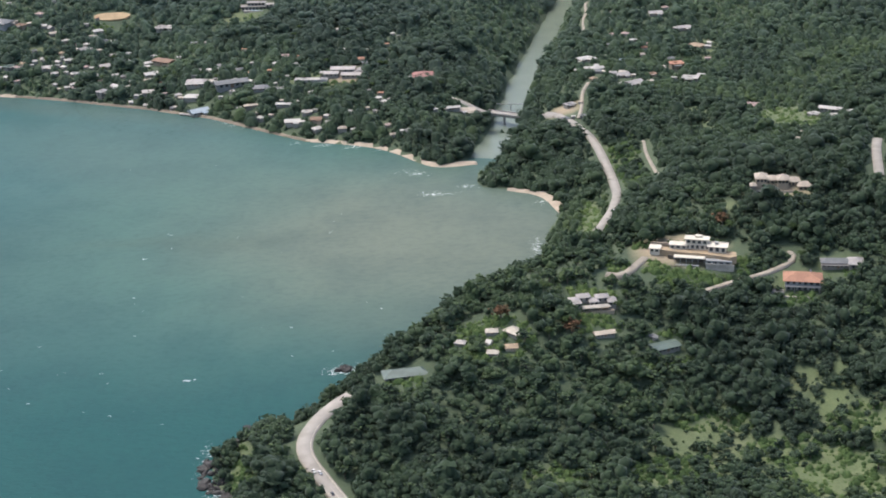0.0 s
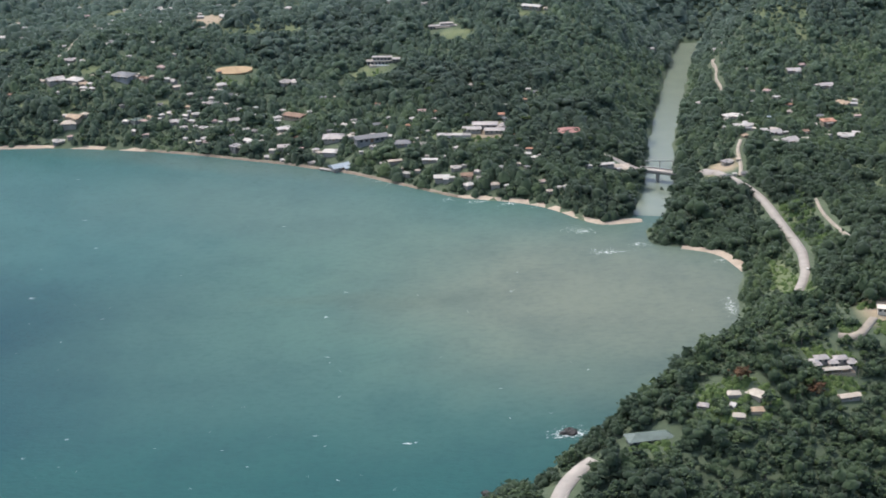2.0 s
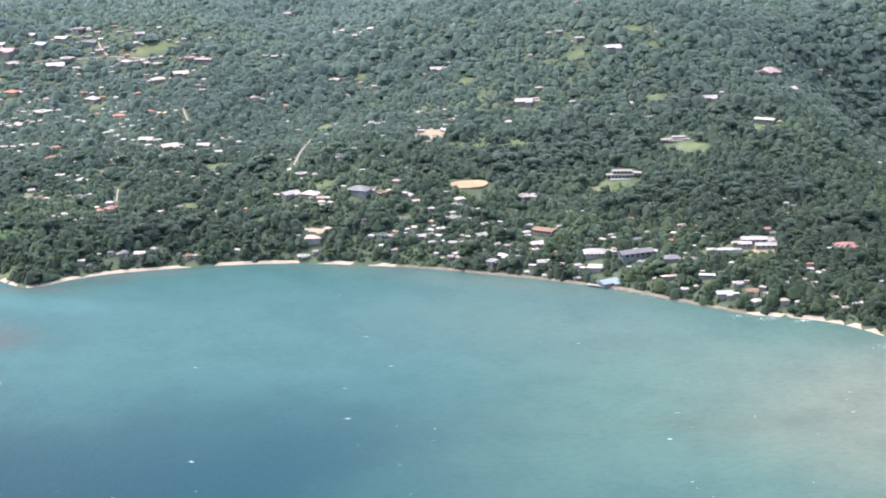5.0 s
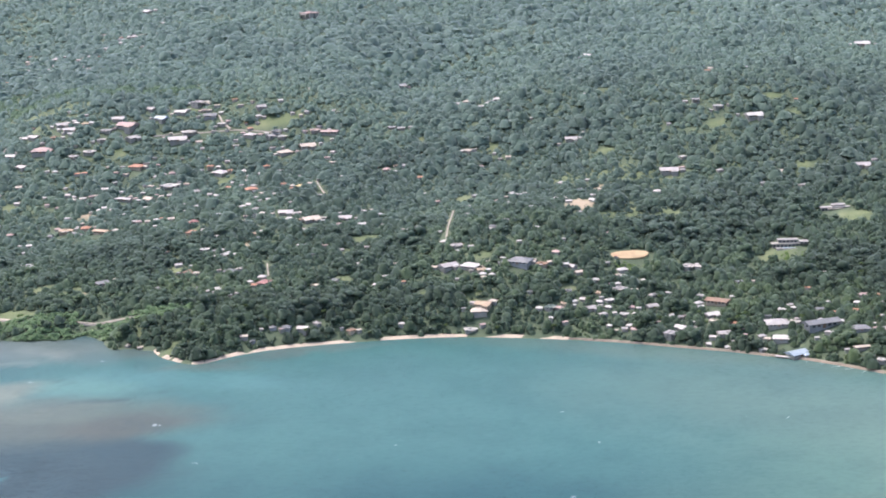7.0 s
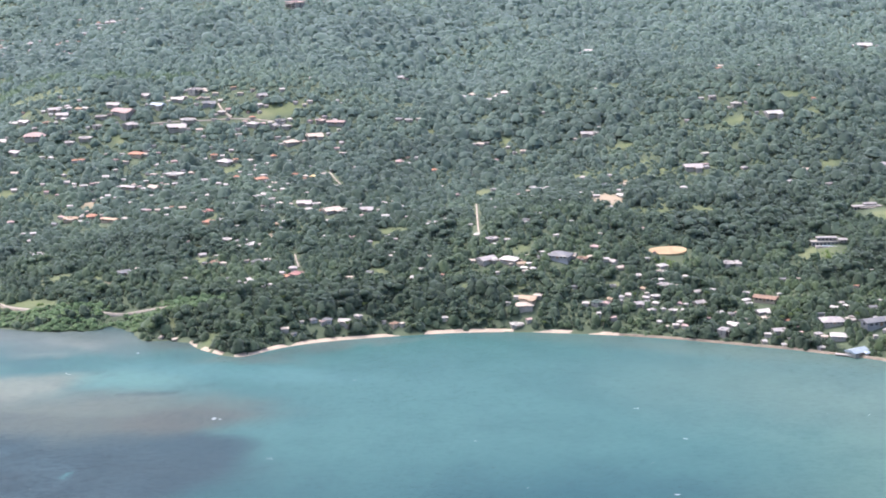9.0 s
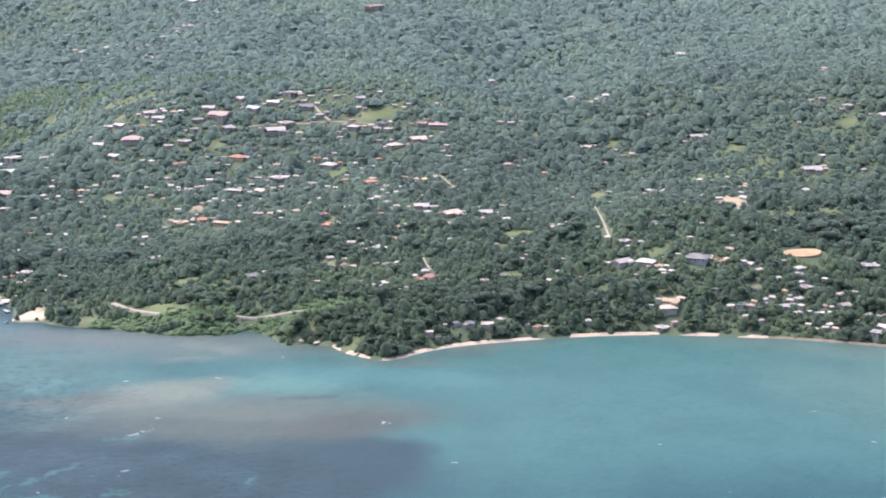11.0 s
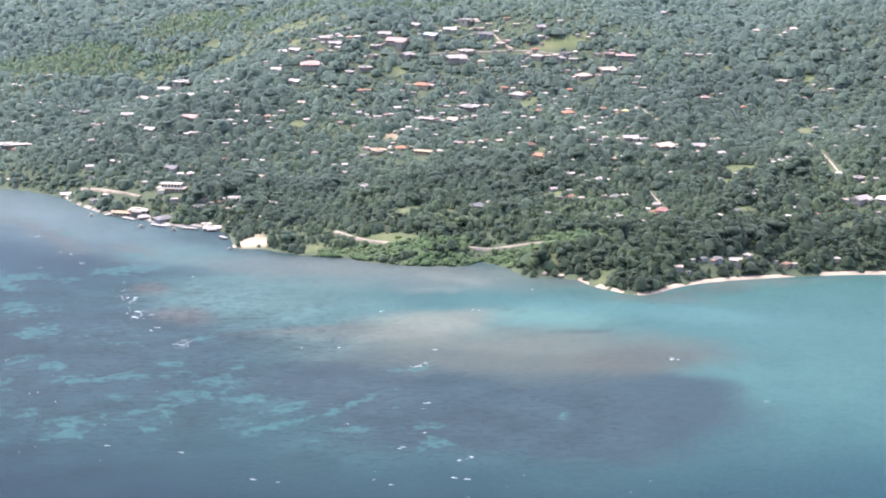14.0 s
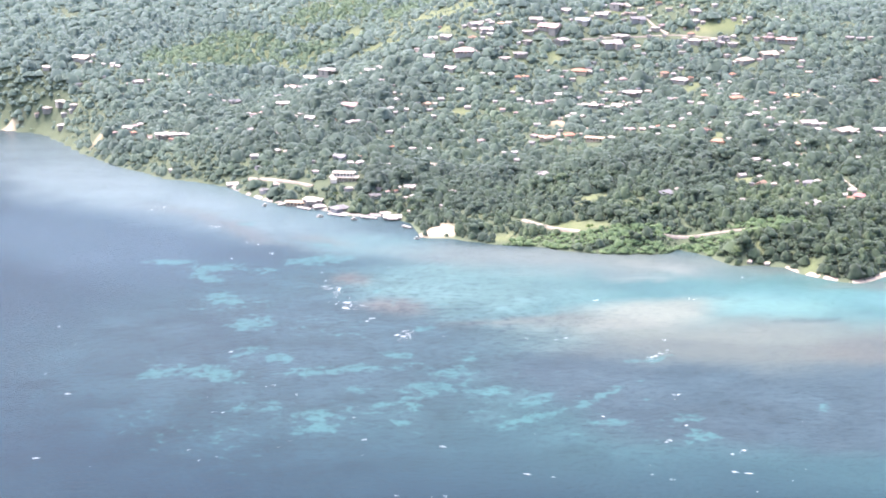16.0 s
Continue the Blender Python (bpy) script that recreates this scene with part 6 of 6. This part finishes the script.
# the cream waterfront hall in two tiers, and the walled yard beside it
zb = height(-589, 905)
v = thing_at("hall", -588.7, 904.5, zb + 1.2, -10, "cream two-tier waterfront hall with broad flat roofs", "hall")
storey(v, -6.2, 6.4, -2.6, 2.6, -1.8, 1.9, 7, RENDER_TAN, ROOFS["cream"], 0.9)
storey(v, -5.0, 4.6, -1.2, 2.6, 0.34, 1.7, 6, CREAM_WALL, ROOFS["cream"], 0.8)
part("entrance", box(-6.0, -2.8, -4.6, -2.65, -2.4, -0.4), CREAM_WALL, v)
part("entrance_roof", hip_roof(-6.0, -2.8, -4.6, -2.8, -0.4, 0.5, 0.3), ROOFS["cream"], v)
for k in range(5):
    part("column", box(-1.8 + 1.9 * k, -1.6 + 1.9 * k, -3.35, -3.15, -2.6, 0.1), CREAM_WALL, v)

# ---------------------------------------------------------------- playing field of ochre earth
OCHRE = surface("ochre_clay", (0.40, 0.295, 0.175), 0.95, 0.3, 0.7)
ring = [(9.6 * math.cos(a) * (1 + 0.06 * math.sin(3 * a)), 3.9 * math.sin(a) * (1 + 0.08 * math.cos(2 * a))) for a in np.linspace(0, 2 * math.pi, 41)[:-1]]
bm = bmesh.new()
low, top = ([bm.verts.new((x * k, y * k, z)) for x, y in ring] for k, z in ((1.05, -3.0), (1.0, 0.0)))
bm.faces.new(top)
for k in range(len(ring)):
    bm.faces.new((low[k], low[(k + 1) % len(ring)], top[(k + 1) % len(ring)], top[k]))
me = bpy.data.meshes.new("playing_field")
bm.to_mesh(me)
bm.free()
me.materials.append(OCHRE)
ob = new("playing_field", me)
ob.matrix_basis = pose(-173.5, 836.8, height(-173.5, 836.8) + 0.8, math.degrees(math.atan2(height(-173.5, 843) - height(-173.5, 831), 12)), 0, 4)
tagged(ob, "oval of bare ochre earth levelled among the trees", "field", kind="structure")

# ---------------------------------------------------------------- bridges
def beam(a, c, width, thick, bm=None, side=0.0, arch=0.0):
    """A long block from a to c, sagging or rising in its middle."""
    bm = bm or bmesh.new()
    a, c = Vector(a), Vector(c)
    u = (c - a).normalized()
    s = Vector((-u.y, u.x, 0)).normalized()
    last = None
    for k in range(9):
        f = k / 8
        p = a.lerp(c, f) + s * side + Vector((0, 0, arch * math.sin(math.pi * f)))
        q = [bm.verts.new(p + s * i * width / 2 + Vector((0, 0, j))) for i, j in ((-1, -thick), (1, -thick), (1, 0), (-1, 0))]
        if last:
            for i in range(4):
                bm.faces.new((last[i], last[(i + 1) % 4], q[(i + 1) % 4], q[i]))
        else:
            bm.faces.new(q[::-1])
        last = q
    bm.faces.new(last)
    return bm


A, B = Vector((22.2, 696.4, 4.6)), Vector((49.4, 679.2, 4.6))
bridge = tagged(new("bridge"), "grey concrete road bridge on piers over the river", "bridge")
part("deck", beam(A, B, 4.6, 0.5, arch=0.5), ASPHALT, bridge)
for side in (-2.35, 2.35):
    part("parapet", beam(A + Vector((0, 0, 0.55)), B + Vector((0, 0, 0.55)), 0.22, 0.6, side=side, arch=0.5), CONCRETE, bridge, "pale concrete parapet")
for side in (-1.5, 0.0, 1.5):
    part("girder", beam(A - Vector((0, 0, 0.52)), B - Vector((0, 0, 0.52)), 0.4, 0.7, side=side, arch=0.5), CONCRETE, bridge)
for f in (0.3, 0.66):
    p = A.lerp(B, f)
    part("pier", box(p.x - 0.5, p.x + 0.5, p.y - 1.9, p.y + 1.9, -3.0, 4.0), CONCRETE, bridge)
for p in (A, B):
    part("abutment", box(p.x - 2.0, p.x + 2.0, p.y - 2.6, p.y + 2.6, -1.0, 4.2), STONE, bridge)

pipe = tagged(new("pipe_bridge"), "thin dark pipe crossing the river on one pier", "pipe bridge")
P0, P1 = Vector((27.0, 713.3, 3.0)), Vector((40.5, 711.3, 3.0))
part("pipe", beam(P0, P1, 0.3, 0.3), RENDER_GREY, pipe)
m_ = P0.lerp(P1, 0.55)
part("pier", box(m_.x - 0.2, m_.x + 0.2, m_.y - 0.2, m_.y + 0.2, -2.0, 2.72), CONCRETE, pipe)
for p in (P0, P1):
    part("support", box(p.x - 0.3, p.x + 0.3, p.y - 0.3, p.y + 0.3, -1.0, 2.72), CONCRETE, pipe)

# ---------------------------------------------------------------- cars
def tyre(radius, width):
    bm = bmesh.new()
    bmesh.ops.create_cone(bm, cap_ends=True, segments=12, radius1=radius, radius2=radius, depth=width, matrix=Matrix.Rotation(radians(90), 4, "X"))
    return bm


RUBBER = surface("tyre_rubber", (0.03, 0.03, 0.03), 0.9)
LAMP = surface("lamp_glass", (0.75, 0.72, 0.62), 0.2)


def car(x, y, turn, colour, word):
    paint = surface(word + "_car_paint", colour, 0.3, 0.05, 3.0)
    c = thing_at("car", x, y, height(x, y) + 0.42, turn, f"small {word} car on the coast road", "car", "cars on the road")
    bm = box(-1.0, 1.0, -0.42, 0.42, 0.12, 0.42, taper=0.05)
    bmesh.ops.bevel(bm, geom=bm.edges[:], offset=0.06, segments=2, affect="EDGES")
    part("body", bm, paint, c)
    bm = box(-0.62, 0.45, -0.38, 0.38, 0.42, 0.70, taper=0.12)
    part("cabin", bm, GLASS, c)
    part("roof_panel", box(-0.48, 0.32, -0.25, 0.25, 0.70, 0.73), paint, c)
    for sx in (-0.62, 0.62):
        for sy in (-0.4, 0.4):
            w = part("wheel", tyre(0.15, 0.12), RUBBER, c)
            w.location = (sx, sy, 0.15)
    for sy in (-0.28, 0.28):
        part("headlight", box(0.98, 1.02, sy - 0.07, sy + 0.07, 0.24, 0.33), LAMP, c)
        part("tail_light", box(-1.02, -0.98, sy - 0.07, sy + 0.07, 0.24, 0.33), ROOFS["red"], c)


car(-38.2, 380.8, -60, (0.75, 0.75, 0.73), "white")
car(-36.4, 380.2, 120, (0.70, 0.71, 0.72), "silver")
car(-32.6, 371.6, 115, (0.05, 0.06, 0.08), "dark")
car(64.6, 553.5, 75, (0.76, 0.76, 0.74), "white")

# ---------------------------------------------------------------- shore rocks, pier and moored hulls
ROCK = surface("wet_rock", (0.034, 0.032, 0.030), 0.75, 0.4, 1.5, relief=0.15)
rock_rng = random.Random(4)
rocks = []
for k in range(5):
    bm = bmesh.new()
    bmesh.ops.create_icosphere(bm, subdivisions=2, radius=1.0)
    for q in bm.verts:
        q.co *= 1 + 0.5 * noise.noise(q.co * 1.7 + Vector((k * 5, 2, 1)))
        q.co.z *= 0.7
    me = bpy.data.meshes.new("rock")
    bm.to_mesh(me)
    bm.free()
    me.materials.append(ROCK)
    rocks.append(me)
for k in range(64):
    if k < 58:
        f = k / 58
        x = -57.5 - 11.0 * math.sin(math.pi * min(1, f * 1.1)) + rock_rng.uniform(-2.6, 3.4)
        y = 370 + 42 * f + rock_rng.uniform(-2, 2)
    else:
        x, y = -33.5 + rock_rng.uniform(-2.2, 1.6), 449.5 + rock_rng.uniform(-0.8, 0.8)
    s = rock_rng.uniform(0.7, 2.1) if k < 58 else rock_rng.uniform(1.3, 2.2)
    ob = new("rock", rocks[k % 5])
    ob.matrix_basis = pose(x, y, max(height(x, y), -0.2) + 0.1, rock_rng.uniform(-20, 20), 0, rock_rng.uniform(0, 360)) @ Matrix.Diagonal((s, s * 0.8, s, 1))
    tagged(ob, "dark wet boulder in white surf at the shore", "rock", "shore rocks")


def jetty(x, y, length, turn):
    j = thing_at("jetty", x, y, 0.0, turn, "low pale concrete jetty on posts at the waterside", "jetty", "jetties")
    part("deck", box(-length / 2, length / 2, -0.9, 0.9, 0.55, 0.8), CONCRETE, j)
    for k in range(4):
        px = -length * 0.42 + k * length * 0.28
        for py in (-0.7, 0.7):
            part("post", box(px - 0.12, px + 0.12, py - 0.12, py + 0.12, -1.5, 0.55), STONE, j)


for x, y, length, turn in ((-592, 870, 9, -30), (-608, 884, 8, -40), (-577, 864, 8, -20), (-618, 893, 6, 40), (-560, 846, 5, -50), (-120, 722.5, 7, -25)):
    jetty(x, y, length, turn)


def boat(x, y, turn, size):
    b_ = thing_at("boat", x, y, 0.0, turn, "small white motor boat lying in shallow water", "boat", "moored boats")
    bm = bmesh.new()
    ribs = []
    for k, (px, w, z) in enumerate(((-1.0, 0.34, 0.28), (-0.3, 0.40, 0.28), (0.4, 0.34, 0.32), (0.85, 0.16, 0.38), (1.1, 0.02, 0.42))):
        ribs.append([bm.verts.new((px * size, s * w * size, z * size)) for s in (-1, 1)] + [bm.verts.new((px * size, s * w * 0.55 * size, -0.1 * size)) for s in (1, -1)])
    for a, c in zip(ribs[:-1], ribs[1:]):
        for i in range(4):
            bm.faces.new((a[i], a[(i + 1) % 4], c[(i + 1) % 4], c[i]))
    bm.faces.new(ribs[0])
    part("hull", bm, RENDER_WALL, b_)
    part("cabin", box(-0.2 * size, 0.35 * size, -0.2 * size, 0.2 * size, 0.3 * size, 0.6 * size, taper=0.04), GLASS, b_)
    part("canopy", box(-0.55 * size, 0.3 * size, -0.28 * size, 0.28 * size, 0.72 * size, 0.77 * size), ROOFS["white"], b_)


for x, y, turn, size in ((-600, 868, 20, 1.6), (-584, 862, -35, 1.5), (-627, 892, 60, 1.4), (-556, 826, 10, 1.3)):
    boat(x, y, turn, size)

# ---------------------------------------------------------------- single trees and palms
BARK = surface("bark", (0.16, 0.13, 0.10), 0.95, 0.3, 3.0)
PALM_LEAF = foliage("palm_leaves", ((0.035, 0.055, 0.020), (0.060, 0.095, 0.032), (0.12, 0.15, 0.05)), scale=2.0)


def limb(bm, a, c, r0, r1, sides=6):
    a, c = Vector(a), Vector(c)
    q = (c - a).to_track_quat("Z", "Y").to_matrix()
    rings = [[bm.verts.new(p + q @ Vector((r * math.cos(2 * math.pi * k / sides), r * math.sin(2 * math.pi * k / sides), 0))) for k in range(sides)] for p, r in ((a, r0), (c, r1))]
    for k in range(sides):
        bm.faces.new((rings[0][k], rings[0][(k + 1) % sides], rings[1][(k + 1) % sides], rings[1][k]))
    return bm


RUST_LEAF = foliage("rust_leaves", ((0.055, 0.045, 0.026), (0.100, 0.060, 0.036), (0.150, 0.085, 0.050)), scale=1.5)


def broadleaf(seed, label, mat=None):
    """A tree about 4 m high: forked trunk and a crown of many small leaf clumps with gaps between."""
    r = random.Random(seed)
    tree = tagged(new("tree"), label, "tree", "broadleaf trees")
    bm = limb(bmesh.new(), (0, 0, -0.6), (r.uniform(-0.1, 0.1), r.uniform(-0.1, 0.1), 1.5), 0.20, 0.12)
    tips = []
    for k in range(5):
        a = 2 * math.pi * k / 5 + r.uniform(-0.4, 0.4)
        tip = (math.cos(a) * r.uniform(0.7, 1.3), math.sin(a) * r.uniform(0.7, 1.3), r.uniform(2.0, 2.9))
        limb(bm, (0, 0, 1.3), tip, 0.09, 0.03, 5)
        tips.append(tip)
    part("trunk", bm, BARK, tree)
    V, F, T, base = [], [], [], 0
    for k in range(46):
        tip = tips[k % 5]
        p = np.array([tip[0] * 0.8 + r.gauss(0, 0.55), tip[1] * 0.8 + r.gauss(0, 0.55), tip[2] + r.gauss(0.15, 0.36)])
        v, f = lump(1, seed * 0.7 + k, r.uniform(0.55, 0.85), 0.45, 2.2)
        V.append(v * r.uniform(0.26, 0.55) + p)
        F.append(f + base)
        T.append(np.full(len(v), r.random()))
        base += len(v)
    me = mesh_from("crown", np.concatenate(V), np.concatenate(F), mat or leaf_mat, {"tint": np.concatenate(T), "haze": np.zeros(base)}, smooth_shade=False)
    new("crown", me).parent = tree
    return tree


def palm(seed):
    """A coconut palm: slender leaning trunk and drooping fronds."""
    r = random.Random(seed)
    tree = tagged(new("palm_tree"), "slender coconut palm with drooping fronds", "palm", "palms")
    lean = (r.uniform(-0.5, 0.5), r.uniform(-0.5, 0.5))
    bm, last = bmesh.new(), (0, 0, -0.4)
    for k in range(1, 5):
        p = (lean[0] * (k / 4) ** 2, lean[1] * (k / 4) ** 2, 0.95 * k)
        limb(bm, last, p, 0.11 - 0.012 * k, 0.10 - 0.012 * k, 5)
        last = p
    part("trunk", bm, BARK, tree)
    bm = bmesh.new()
    for k in range(11):
        a = 2 * math.pi * k / 11 + r.uniform(-0.2, 0.2)
        prev = None
        up = r.uniform(0.1, 0.6)
        for j in range(6):
            f = j / 5
            d, z = 1.55 * f, up * math.sin(2.2 * f) - 0.95 * f * f
            w = 0.30 * math.sin(math.pi * (0.12 + 0.86 * f))
            c = Vector((math.cos(a) * d + last[0], math.sin(a) * d + last[1], last[2] + z))
            s = Vector((-math.sin(a), math.cos(a), 0)) * w
            row = [bm.verts.new(c - s - Vector((0, 0, w * 0.5))), bm.verts.new(c), bm.verts.new(c + s - Vector((0, 0, w * 0.5)))]
            if prev:
                bm.faces.new((prev[0], prev[1], row[1], row[0]))
                bm.faces.new((prev[1], prev[2], row[2], row[1]))
            prev = row
    part("crown", bm, PALM_LEAF, tree)
    return tree


tree_rng = random.Random(21)
KINDS = [broadleaf(3, "spreading dark green broadleaf tree on the headland"), broadleaf(8, "rounded green broadleaf tree with a forked trunk"),
         broadleaf(14, "open-crowned broadleaf tree with gaps in its leaves"), broadleaf(19, "tall lush broadleaf tree over the shore")]
spots = wood_places(-75, 150, 345, 520, 9.0, np.random.default_rng(9))
used = 0
for x, y in zip(*spots[:2]):
    if used >= 260:
        break
    size = tree_rng.uniform(0.75, 1.35)
    m = pose(x, y, height(x, y), rz=tree_rng.uniform(0, 360)) @ Matrix.Diagonal((size, size, size * tree_rng.uniform(0.9, 1.2), 1))
    k = used % len(KINDS)
    if used < len(KINDS):
        KINDS[k].matrix_basis = m
    else:
        copy_thing(KINDS[k], m).matrix_basis = m
    used += 1
for k, (x, y) in enumerate(RUST_TREES):
    tree = broadleaf(31 + k, "broadleaf tree with rust-red leaves among green trees", RUST_LEAF)
    tree.matrix_basis = pose(x, y, height(x, y), rz=50 * k) @ Matrix.Diagonal((1.5, 1.5, 1.35, 1))
PALMS = [palm(2), palm(5), palm(9)]
used = 0
for x0, x1, y0, y1, n in ((-230, 10, 690, 790, 60), (-420, -240, 765, 800, 24), (0, 60, 415, 450, 14), (90, 130, 450, 500, 12), (-600, -540, 850, 890, 8)):
    for _ in range(n):
        x, y = tree_rng.uniform(x0, x1), tree_rng.uniform(y0, y1)
        if float(inland(np.array([x]), np.array([y]))[0]) < 3 or float(road_distance(np.array([x]), np.array([y]))[0]) < 1:
            continue
        if any((x - q[0]) ** 2 + (y - q[1]) ** 2 < (q[2] * 0.75) ** 2 for q in PADS):
            continue
        size = tree_rng.uniform(0.8, 1.25)
        m = pose(x, y, height(x, y), rz=tree_rng.uniform(0, 360)) @ Matrix.Diagonal((size, size, size, 1))
        if used < len(PALMS):
            PALMS[used].matrix_basis = m
        else:
            copy_thing(PALMS[used % 3], m).matrix_basis = m
        used += 1
